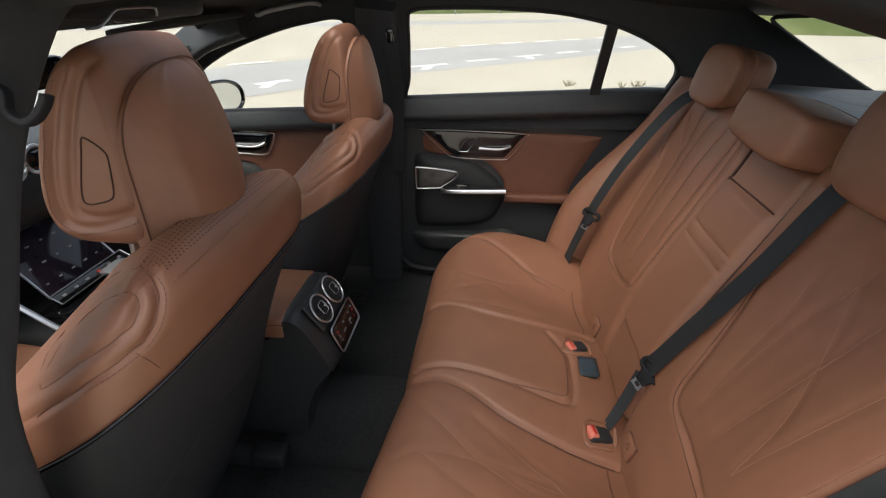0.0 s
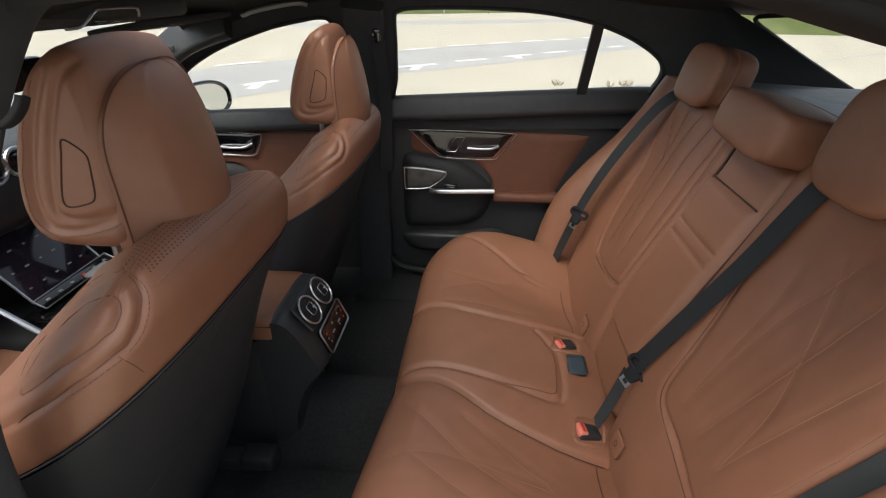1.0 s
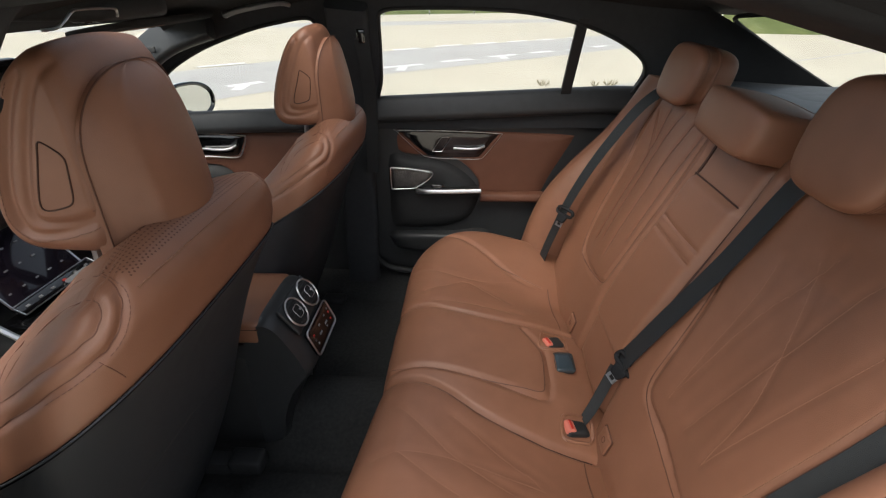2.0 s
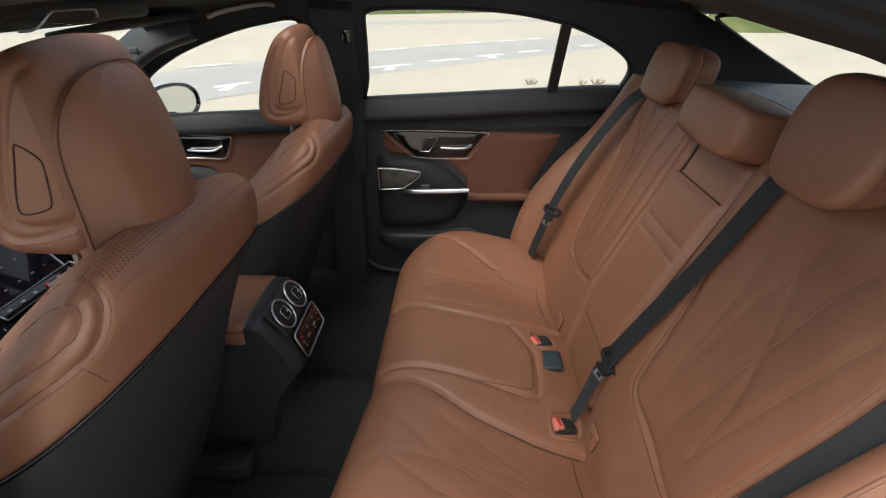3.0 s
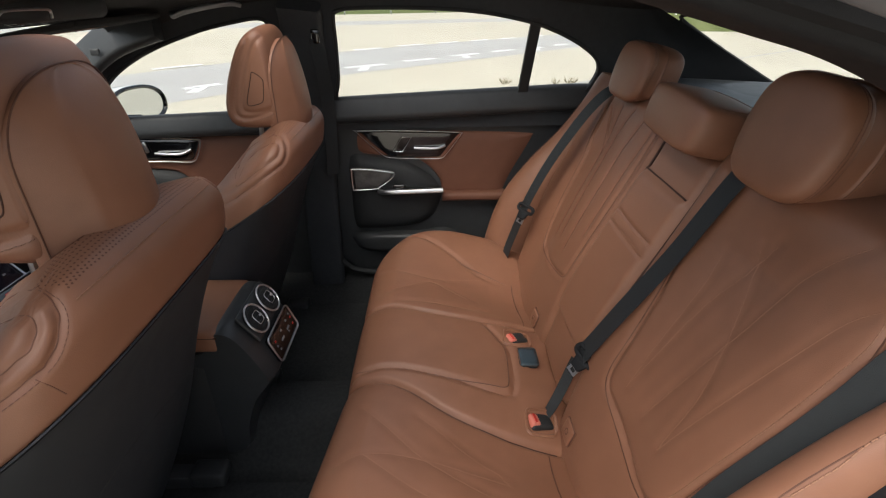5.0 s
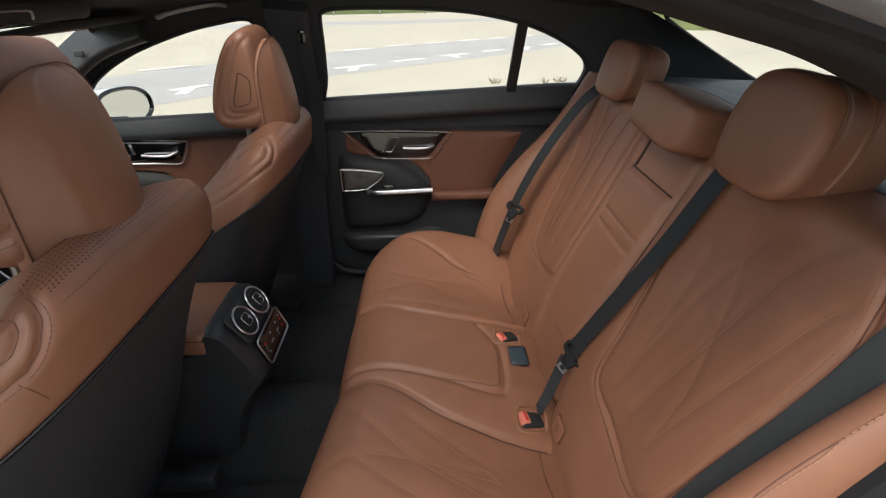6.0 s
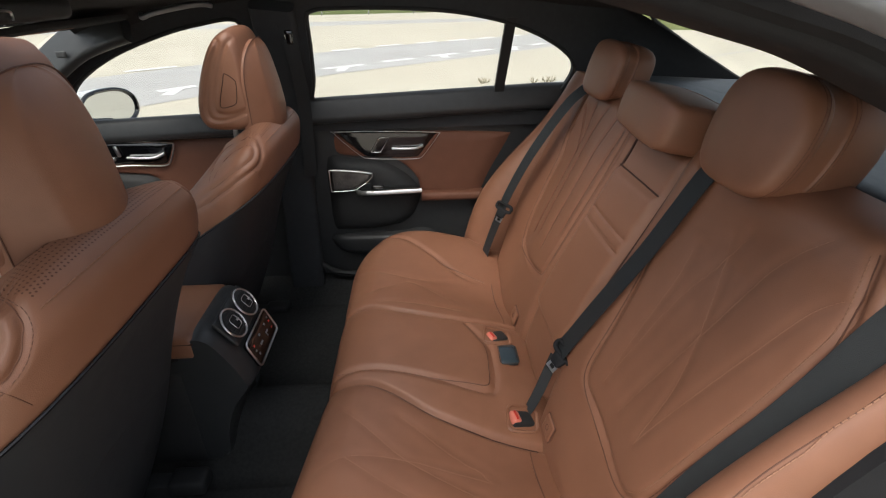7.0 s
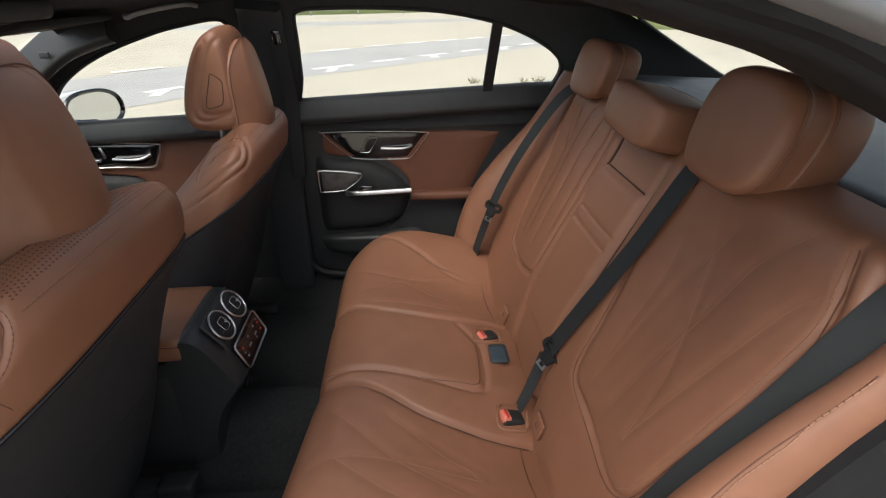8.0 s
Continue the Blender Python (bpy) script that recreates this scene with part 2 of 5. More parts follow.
def stitches(points, trees, pitch=0.0075, length=0.0055, r=0.0009, lift=0.0009, closed=False, n=10):
    """A row of short threads along a surface."""
    path = spline(points, n, closed)
    if closed:
        path.append(path[0])
    d = [0.0]
    for a, b in zip(path, path[1:]):
        d.append(d[-1] + (b - a).length)
    out = bmesh.new()

    def at(s):
        k = min(int(np.searchsorted(d, s, "right")) - 1, len(path) - 2)
        u = (s - d[k]) / max(d[k + 1] - d[k], 1e-9)
        return path[k].lerp(path[k + 1], u)
    for i in range(int(d[-1] / pitch)):
        a, b = at(i * pitch), at(i * pitch + length)
        (pa, pb), (na, _) = laid([a, b], trees, lift)
        if (pb - pa).length > 1e-5:
            add_sweep(out, [pa, (pa + pb) / 2 + na * r * 0.5, pb], circle(r, 4), na)
    return out

# ---- outside: ground, road, fence, trees ----


def flat(outline, z):
    bm = bmesh.new()
    bm.faces.new([bm.verts.new((x, y, z)) for x, y in outline])
    return bm


ground = part("ground", flat([(-900, -900), (900, -900), (900, 900), (-900, 900)], 0.0), SAND)
tagged(ground, "pale dusty concrete yard stretching to the horizon", "ground", kind="structure")


ROAD_X = [-14.0, -3.85, -2.65, -1.62, -0.12, 1.73, 3.12, 16.0]
ROAD_NEAR = [-8.0, 5.14, 6.55, 7.75, 8.95, 10.36, 11.5, 22.0]
ROAD_FAR = [-2.0, 9.85, 10.85, 11.62, 12.75, 13.95, 14.85, 24.5]


def road_near(x):
    return smooth_lerp(ROAD_X, ROAD_NEAR, x)


def road_far(x):
    return smooth_lerp(ROAD_X, ROAD_FAR, x)


def strip(a, b, x0, x1, z, n=48):
    xs = [x0 + (x1 - x0) * i / n for i in range(n + 1)]
    return grid_mesh([[(x, a(x), z) for x in xs], [(x, b(x), z) for x in xs]])


road = part("road", strip(road_near, road_far, -9.0, 14.0, 0.004), ASPHALT)
tagged(road, "worn grey asphalt road with white dashed edge lines", "road", kind="structure")
lane = part("road", strip(lambda x: 21.0 + 0.22 * x, lambda x: 23.4 + 0.16 * x, -24, 28, 0.004), ASPHALT)
tagged(lane, "narrow worn asphalt lane across the yard", "road", kind="structure")
marks = thing("road_marking", "white painted dashes and T marks on the asphalt road", "road marking", kind="structure")


def painted_bar(a, b, w):
    """A painted bar from a to b on the road, with slightly worn ends."""
    a, b = Vector((*a, 0.009)), Vector((*b, 0.009))
    d = (b - a).normalized()
    n = Vector((-d.y, d.x, 0)) * w
    bm = bmesh.new()
    bm.faces.new([bm.verts.new(p) for p in (a - n, a + d * 0.02, a + n, b + n * 0.96, b - d * 0.015, b - n)])
    return bm


for a, b in [((-5.2, 8.75), (-4.5, 9.35)), ((-3.5, 10.30), (-2.9, 10.72)), ((-1.89, 11.55), (-1.25, 11.99)), ((-0.94, 12.35), (-0.25, 12.80)), ((0.07, 12.95), (0.63, 13.34)), ((0.95, 13.48), (1.49, 13.83)), ((1.80, 13.95), (2.28, 14.28)), ((2.7, 14.55), (3.2, 14.88))]:
    part("dash", painted_bar(a, b, 0.11), ROADPAINT, marks)
for a, b in [((-3.68, 6.66), (-3.28, 7.10)), ((-2.6, 7.55), (-2.05, 8.20)), ((-1.62, 8.66), (-0.92, 9.12)), ((-0.60, 9.48), (0.03, 9.90)), ((0.37, 10.25), (0.97, 10.66)), ((1.29, 10.92), (1.83, 11.31)), ((2.22, 11.50), (2.57, 11.79)), ((2.90, 12.1), (3.33, 12.45))]:
    part("dash", painted_bar(a, b, 0.10), ROADPAINT, marks)
for a, b in [((-3.45, 6.80), (-3.40, 6.36)), ((-1.25, 8.80), (-1.25, 8.28)), ((0.64, 10.36), (0.70, 9.92)), ((2.36, 11.55), (2.34, 11.10))]:
    part("stem", painted_bar(a, b, 0.09), ROADPAINT, marks)

bank = grid_mesh([[(x, 30 + 0.2 * x + d, z) for x in range(-40, 61, 4)] for d, z in ((0, 0.0), (2, 0.35), (5, 0.75), (14, 0.9), (60, 1.0))])
tagged(part("grass_bank", bank, GRASS), "low grassy bank behind the yard", "bank", kind="structure")
bank2 = grid_mesh([[(x, 15.9 - 0.3 * (x - 8) + d, z) for x in range(6, 70, 3)] for d, z in ((0, 0.0), (0.8, 0.22), (2, 0.55), (5, 0.9), (30, 1.2))])
tagged(part("grass_bank", bank2, GRASS), "green grass bank beside the paved yard", "bank", kind="structure")
joint = grid_mesh([[(1.1 + 0.35 * k, 6.05 + 0.235 * k + 0.10 * w, 0.004) for k in range(30)] for w in (0, 1)])
tagged(part("ground_joint", joint, ASPHALT), "dark joint line in the paved yard", "joint line", kind="structure")

fence = thing("fence", "grey steel mesh fence behind the yard", "fence", (0, 29, 0))
for i in range(-9, 14):
    x = i * 2.4
    part("post", box((0.03, 0.03, 0.75), (x, 0.2 * x, 0.75), 0.008), STEEL, fence)
posts = thing("fence_post", "slim pale poles along the grass bank", "pole", (8, 17.2, 0.4))
for k in range(6):
    part("pole", tube([(1.3 * k, -0.35 * k, 0), (1.3 * k + 0.03, -0.35 * k, 1.5)], 0.025, 6), ROADPAINT, posts)
for z in (0.25, 0.6, 0.95, 1.3):
    part("rail", tube([(x * 2.4, 0.48 * x, z) for x in range(-9, 14)], 0.015, 5), STEEL, fence)


def tree(at, h, seed):
    rng = random.Random(seed)
    t = thing("tree", "leafy green tree behind the grass bank", "tree", at, "trees behind the yard")
    trunk = bmesh.new()
    add_sweep(trunk, spline([(0, 0, -0.2), (0.05, 0.02, h * 0.3), (-0.04, 0.05, h * 0.62)], 5), circle(0.09 + h * 0.012, 7), Vector((0, 1, 0.01)))
    for k in range(6):
        a = k * 1.1 + rng.random()
        s = Vector((0, 0, h * (0.28 + 0.05 * k)))
        e = s + Vector((math.cos(a) * h * 0.25, math.sin(a) * h * 0.25, h * 0.2))
        add_sweep(trunk, [s, s.lerp(e, 0.5) + Vector((0, 0, 0.05)), e], circle(0.04, 5), Vector((0.1, 0.2, 1)))
    part("trunk", trunk, BARK, t)
    verts, faces = [], []
    for k in range(900):
        a, b = rng.random() * 6.283, rng.random()
        r = h * 0.34 * (0.35 + 0.65 * rng.random() ** 0.5) * (0.75 + 0.3 * math.sin(3 * a + seed) * math.sin(5 * b))
        c = Vector((math.cos(a) * r * math.sin(b * 3.1), math.sin(a) * r * math.sin(b * 3.1), h * 0.62 + h * 0.36 * math.cos(b * 3.1)))
        s = 0.10 + 0.12 * rng.random()
        u = Vector((rng.uniform(-1, 1), rng.uniform(-1, 1), rng.uniform(-1, 1))).normalized()
        w = u.orthogonal().normalized() * s
        i = len(verts)
        verts += [c - u * s, c + w * 0.6, c + u * s, c - w * 0.6]
        faces.append((i, i + 1, i + 2, i + 3))
    me = bpy.data.meshes.new("crown")
    me.from_pydata(verts, [], faces)
    me.materials.append(LEAF)
    new("crown", me).parent = t


for k, (x, y) in enumerate([(9.5, 21), (12.5, 20), (15, 21.5), (18, 20), (11, 25), (21, 18), (14.5, 26), (25, 17)]):
    tree((x, y, 0.85), 4.2 + 0.6 * math.sin(k * 2.1), k)

# ---- the car's shell ----


def side_y(z):
    """Half width of the cabin at the glass."""
    return 0.72 - 0.37 * (z - 0.973) if z > 0.973 else 0.72 + 0.10 * (0.973 - z)


def spline2(points, n=4, closed=True):
    return [(p.x, p.y) for p in spline([(a, b, 0) for a, b in points], n, closed)]


REAR_WINDOW = spline2([(-0.232, 0.972), (-0.226, 1.06), (-0.217, 1.16), (-0.212, 1.235), (-0.198, 1.253), (-0.143, 1.260), (0.034, 1.259), (0.208, 1.247), (0.349, 1.220), (0.439, 1.190), (0.512, 1.154),
                       (0.562, 1.118), (0.583, 1.085), (0.579, 1.050), (0.555, 1.010), (0.52, 1.003), (0.35, 1.001), (0.15, 0.993), (-0.05, 0.983)])
FRONT_WINDOW = spline2([(-1.06, 0.900), (-1.045, 0.955), (-1.0, 1.005), (-0.942, 1.060), (-0.848, 1.115), (-0.745, 1.160), (-0.599, 1.206), (-0.497, 1.227), (-0.43, 1.236), (-0.40, 1.222), (-0.392, 1.165),
                        (-0.392, 1.05), (-0.392, 0.955), (-0.42, 0.944), (-0.6, 0.936), (-0.8, 0.920)])

CEIL_X = [-1.0, -0.85, -0.7, -0.5, -0.2, 0.2, 0.5, 0.8, 1.0]
CEIL_Z = [1.20, 1.238, 1.268, 1.305, 1.335, 1.338, 1.318, 1.262, 1.20]
RAIL_Z = [1.03, 1.125, 1.19, 1.245, 1.275, 1.272, 1.235, 1.215, 1.15]


def far_wall(a, b, d):
    return (a, side_y(b) + d, b)


rail_top = [(x, lerp(CEIL_X, [min(c, r + 0.035) for c, r in zip(CEIL_Z, RAIL_Z)], x)) for x in np.linspace(0.72, -0.98, 60)]
wall_far = part("wall_far", plate([(-1.16, 0.88), (0.72, 0.90), (0.72, 1.03)] + rail_top + [(-1.16, 0.98)], [REAR_WINDOW, FRONT_WINDOW], far_wall, 0.035, -0.012), PILLAR)
tagged(wall_far, "dark grey cloth-covered pillars and window frames of a saloon car", "car side", kind="structure")

# rubber seals and bright edges round the side windows
for name, ring in (("window_seal_rear", REAR_WINDOW), ("window_seal_front", FRONT_WINDOW)):
    path = [Vector(far_wall(a, b, -0.012)) for a, b in ring]
    s = part("window_seal", tube(path, 0.006, 6, True), DARK)
    tagged(s, "black rubber seal round a side window", "window seal", kind="structure")

for k, ring in enumerate((REAR_WINDOW, FRONT_WINDOW)):
    g = part("window_" + str(k + 1), plate(ring, [], far_wall, 0.003, 0.012), GLASS)
    g.visible_shadow = False
    tagged(g, "clear side window glass of the car", "window", kind="structure")

divider = part("window_divider", plate([(0.338, 0.985), (0.368, 0.985), (0.385, 1.23), (0.355, 1.23)], [], far_wall, 0.02, -0.016), DARK)
tagged(divider, "black upright bar between door glass and quarter glass", "window bar", kind="structure")

# headliner, one sheet from windscreen to rear window, with thickness
rows = []
for x in np.linspace(-0.845, 0.80, 46):
    zc, zr = smooth_lerp(CEIL_X, CEIL_Z, x), lerp(CEIL_X, RAIL_Z, x) + 0.02
    zr = min(zr, zc - 0.01)
    bend = 3.0 + 13.0 * min(1, max(0, (-0.5 - x) / 0.25))
    rows.append([(x, y, zr + (zc - zr) * (1 - abs(y / 0.63) ** bend)) for y in np.linspace(-0.55, 0.63, 41)])
lin = grid_mesh(rows)


# unseen opening cut in the roof to let sky light onto the seats
def in_added_opening(c):
    return -0.42 < c.x < 0.34 and abs(c.y) < 0.40


bmesh.ops.delete(lin, geom=[f for f in lin.faces if in_added_opening(f.calc_center_median())], context="FACES")
geo = bmesh.ops.extrude_face_region(lin, geom=lin.faces[:])
for v in geo["geom"]:
    if isinstance(v, bmesh.types.BMVert):
        v.co.z += 0.02
ceiling = part("ceiling", lin, CLOTH)
tagged(ceiling, "black cloth headliner of the car", "headliner", kind="structure")

# outer roof skin, white
rows = []
for x in np.linspace(-0.850, 0.81, 44):
    zc = smooth_lerp(CEIL_X, CEIL_Z, x) + 0.045
    zr = lerp(CEIL_X, RAIL_Z, x) + 0.055
    bend = 2.6 + 12.0 * min(1, max(0, (-0.5 - x) / 0.25))
    rows.append([(x, y, zr + (zc - zr) * (1 - abs(y / 0.66) ** bend)) for y in np.linspace(-0.655, 0.66, 31)])
skin = grid_mesh(rows)
bmesh.ops.delete(skin, geom=[f for f in skin.faces if in_added_opening(f.calc_center_median())], context="FACES")
roof = part("roof", skin, PAINT)
# glass over the added roof opening, out of view
pr = []
for x in np.linspace(-0.46, 0.38, 20):
    pr.append([(x, y, smooth_lerp(CEIL_X, CEIL_Z, x) + 0.034 - 0.02 * (y / 0.44) ** 2) for y in np.linspace(-0.44, 0.44, 13)])
pano = part("window_5", grid_mesh(pr), GLASS)
pano.visible_shadow = False
tagged(pano, "unseen glass roof panel added to let sky light in", "window", kind="structure")
tagged(roof, "white painted steel roof of the car", "car roof", kind="structure")

# near side: door opening's frame
NEAR_RAIL = spline([(-0.36, -0.60, 1.318), (-0.2, -0.592, 1.348), (0.0, -0.59, 1.353), (0.15, -0.592, 1.341), (0.23, -0.595, 1.322), (0.30, -0.598, 1.303), (0.36, -0.60, 1.286), (0.42, -0.602, 1.261), (0.50, -0.61, 1.222), (0.58, -0.63, 1.165),
                    (0.65, -0.66, 1.09), (0.70, -0.70, 0.98), (0.72, -0.72, 0.85), (0.70, -0.73, 0.65), (0.62, -0.74, 0.45), (0.45, -0.74, 0.33), (0.1, -0.74, 0.30), (-0.28, -0.74, 0.31)], 6)
# frame takes the seal's black, darker than pillar cloth, to imitate its shade
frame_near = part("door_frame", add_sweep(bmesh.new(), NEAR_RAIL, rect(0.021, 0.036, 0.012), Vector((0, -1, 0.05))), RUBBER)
tagged(frame_near, "door opening frame, its cloth covering darkened for shade", "door frame", kind="structure")
seal_near = part("door_seal", tube([p + Vector((0, -0.034, 0.0)) for p in NEAR_RAIL], 0.011, 8), RUBBER)
tagged(seal_near, "black rubber door seal round the open doorway", "door seal", kind="structure")


def near_wall(a, b, d):
    return (a, -side_y(b) * 0.995 + d, b)


# near C pillar and B pillar
cp = plate([(0.70, 0.30), (1.05, 0.30), (1.05, 1.02), (0.92, 1.09), (0.80, 1.17), (0.68, 1.225), (0.52, 1.285), (0.40, 1.305), (0.48, 1.245), (0.58, 1.18), (0.66, 1.10), (0.72, 0.98), (0.735, 0.7)], [],
           lambda a, b, d: (a, -side_y(b) + 0.02 + d, b), 0.04)
tagged(part("wall_near_rear", cp, PILLAR), "dark grey cloth-covered rear pillar", "car side", kind="structure")
bp_near = thing("door_pillar", "dark pillar between the near doors with a seat belt guide", "car pillar", kind="structure")
pr = spline([(-0.372, -0.715, 0.3), (-0.372, -0.728, 0.7), (-0.372, -0.715, 0.98), (-0.370, -0.668, 1.1), (-0.366, -0.612, 1.215), (-0.357, -0.545, 1.305), (-0.352, -0.50, 1.335)], 6)
part("pillar_trim", add_sweep(bmesh.new(), pr, rect(0.032, 0.047, 0.014), Vector((1, 0, 0))), PILLAR, bp_near)
part("belt_guide", add_sweep(bmesh.new(), spline([(-0.335, -0.60, 1.250), (-0.312, -0.60, 1.247), (-0.310, -0.604, 1.232), (-0.300, -0.605, 1.224), (-0.291, -0.602, 1.227), (-0.284, -0.598, 1.236), (-0.281, -0.596, 1.243)], 5), rect(0.003, 0.005, 0.002), Vector((0, -1, 0.3))), RUBBER, bp_near, "dark plastic belt guide hook")

# painted edge of the roof over the open door, greyed to imitate shade
path = spline([(0.0, -0.668, 1.385), (0.18, -0.676, 1.346), (0.31, -0.68, 1.308), (0.353, -0.68, 1.294), (0.42, -0.69, 1.270), (0.55, -0.705, 1.205), (0.65, -0.72, 1.12)], 6)
tagged(part("roof_edge", add_sweep(bmesh.new(), path, rect(0.010, 0.012, 0.006), Vector((0, -1, 0.4))), ROOFSHADE), "white painted edge of the roof over the doorway, greyed for shade", "car roof", kind="structure")
# trim beside the bench, behind the open door
arch = grid_mesh([[(smooth_lerp([0.40, 0.65, 0.89, 1.06, 1.12], [0.30, 0.335, 0.455, 0.575, 0.62], z) + 0.30 * u, -0.672 - 0.05 * u - 0.006 * math.sin(3.14 * u), z) for u in np.linspace(0, 1, 9)] for z in np.linspace(0.36, 1.10, 24)])
geo = bmesh.ops.extrude_face_region(arch, geom=arch.faces[:])
bmesh.ops.translate(arch, verts=[v for v in geo["geom"] if isinstance(v, bmesh.types.BMVert)], vec=(0.0, 0.012, 0.0))
tagged(part("trim", arch, RUBBER), "dark plastic trim beside the rear bench", "trim", kind="structure")

# floor, tunnel, sills
floor_rows = []
for x in np.linspace(-1.3, 0.2, 24):
    floor_rows.append([(x, y, 0.27 + 0.13 * math.exp(-(y / 0.11) ** 4) + 0.03 * max(0, (abs(y) - 0.55)) / 0.1 + (0.12 * max(0, x + 0.05) / 0.2)) for y in np.linspace(-0.74, 0.74, 60)])
tagged(part("floor", grid_mesh(floor_rows), CARPET), "black carpeted car floor with a centre tunnel", "car floor", kind="structure")
under = part("floor_pan", box((1.2, 0.74, 0.04), (0.1, 0, 0.21), 0.02), DARK)
tagged(under, "dark underside of the car floor", "floor pan", kind="structure")

mat = puff((0.17, 0.21, 0.006), 0.005, 8, None, (-0.28, 0.36, 0.288))
tagged(part("floor_mat", mat, CARPET), "black velour floor mat on the carpet", "floor mat")
mat = puff((0.17, 0.19, 0.006), 0.005, 8, None, (-0.28, -0.36, 0.288))
tagged(part("floor_mat", mat, CARPET), "black velour floor mat on the carpet", "floor mat")

# rear shelf, rear window and far rear pillar
shelf = puff((0.34, 0.62, 0.02), 0.018, 10, lambda u, v, w, p: p + Vector((0, 0, -0.02 * u - 0.03 * max(0, abs(v) - 0.7))), (0.98, 0, 1.045))
tagged(part("parcel_shelf", shelf, TRIM), "dark grey rear shelf behind the seats", "parcel shelf", kind="structure")
speaker = puff((0.14, 0.10, 0.006), 0.005, 6, None, (0.93, 0.36, 1.068))
tagged(part("speaker_cover", speaker, TRIM), "dark grey speaker cover on the rear shelf", "speaker")


def rear_pane(a, b, d):
    """a across, b from 0 at the top to 1 at the bottom."""
    return (0.80 + 0.50 * b + d * 0.5 - 0.06 * (a / 0.6) ** 2, a * (1 + 0.04 * b), 1.262 - 0.235 * b - 0.03 * (a / 0.6) ** 2 + d)


ring = [(-0.56, 0.02), (-0.45, 0), (-0.2, 0), (0.2, 0), (0.45, 0), (0.56, 0.02), (0.60, 0.2), (0.64, 0.6), (0.64, 0.97), (0.4, 1.0), (0, 1.0), (-0.4, 1.0), (-0.64, 0.97), (-0.64, 0.6), (-0.60, 0.2)]
pane = part("window_3", plate(spline2(ring, 3), [], rear_pane, 0.004), GLASS)
pane.visible_shadow = False
tagged(pane, "curved rear window glass of the car", "window", kind="structure")
rim = part("window_seal", tube([Vector(rear_pane(a, b, 0)) for a, b in spline2(ring, 3)], 0.006, 6, True), CLOTH)
tagged(rim, "black rubber rim of the rear window", "window seal", kind="structure")
# inner trim between quarter window, roof and rear glass
cpf = []
for s in np.linspace(-0.22, 1, 16):
    top = Vector(rear_pane(0.535 + 0.075 * min(1, max(0, s) * 1.3), s, -0.014))
    z = 1.262 - 0.30 * s
    low = Vector((0.66, side_y(z) - 0.014, z))
    cpf.append([low.lerp(top, u) + Vector((0, 0.02 * math.sin(u * 3.14), 0)) for u in np.linspace(0, 1, 10)])
tagged(part("wall_far_rear", grid_mesh(cpf), PILLAR), "dark grey cloth-covered rear pillar trim", "car side", kind="structure")
# closing panels: rear quarter, boot wall
weeds = thing("weeds", "small dry weeds growing from a crack in the yard", "weeds", (1.07, 6.84, 0))
rng = random.Random(9)
for cx, cy in ((0.0, 0.0), (0.06, 0.03), (0.77, -0.06), (0.98, 0.02), (1.06, 0.03)):
    tuft = bmesh.new()
    for k in range(14):
        a, h = rng.random() * 6.28, 0.03 + 0.06 * rng.random()
        base = Vector((cx + 0.02 * math.cos(a), cy + 0.02 * math.sin(a), 0))
        tip = base + Vector((0.05 * math.cos(a), 0.05 * math.sin(a), h))
        add_sweep(tuft, [base, base.lerp(tip, 0.5) + Vector((0, 0, 0.01)), tip], circle(0.0035, 4), Vector((0.3, 0.2, 1)))
    part("tuft", tuft, DRYWEED, weeds)
tagged(part("wall_rear", box((0.01, 0.70, 0.4), (1.33, 0, 0.62)), DARK), "dark rear bulkhead of the cabin", "bulkhead", kind="structure")
boot = grid_mesh([[(x, y, 1.02 - 0.06 * (x - 1.3) - 0.05 * abs(y / 0.8) ** 3) for y in np.linspace(-0.82, 0.82, 21)] for x in (1.28, 1.4, 1.6, 1.8, 1.88)])
tagged(part("boot_lid", boot, PAINT), "white painted boot lid outside the rear window", "boot lid", kind="structure")

# windscreen, A pillar, dashboard
ws = part("window_4", plate([(-0.62, 0.0), (0.62, 0.0), (0.70, 1.0), (-0.70, 1.0)], [], lambda a, b, d: (-0.90 - 0.62 * b - 0.02 + 0.05 * (a / 0.6) ** 2, a, 1.235 - 0.30 * b + d), 0.004), GLASS)
ws.visible_shadow = False
tagged(ws, "clear windscreen glass of the car", "window", kind="structure")
for sgn in (1, -1):
    path = spline([(-0.70, 0.585 * sgn, 1.232), (-0.84, 0.60 * sgn, 1.188), (-0.95, 0.62 * sgn, 1.128), (-1.08, 0.645 * sgn, 1.04), (-1.25, 0.68 * sgn, 0.93)], 6)
    ap = part("windscreen_pillar", add_sweep(bmesh.new(), path, rect(0.052, 0.018, 0.012), Vector((0, -sgn, 0.6))), TRIM)
    tagged(ap, "dark grey windscreen pillar trim", "car pillar", kind="structure")
badge = puff((0.014, 0.003, 0.009), 0.003, 5, None, (-0.885, 0.567, 1.156))
tagged(part("airbag_badge", badge, TRIM), "small grey oval airbag mark on the windscreen pillar", "badge")
wall_nf = plate([(-1.3, 0.28), (-0.40, 0.28), (-0.40, 0.95), (-1.3, 0.90)], [], near_wall, 0.03)
tagged(part("wall_near_front", wall_nf, TRIM), "dark front door beside the driver", "car side", kind="structure")
tagged(part("wall_far_lower", box((0.86, 0.012, 0.37), (0.45, 0.752, 0.60)), TRIM), "dark inner side of the car body", "car side", kind="structure")

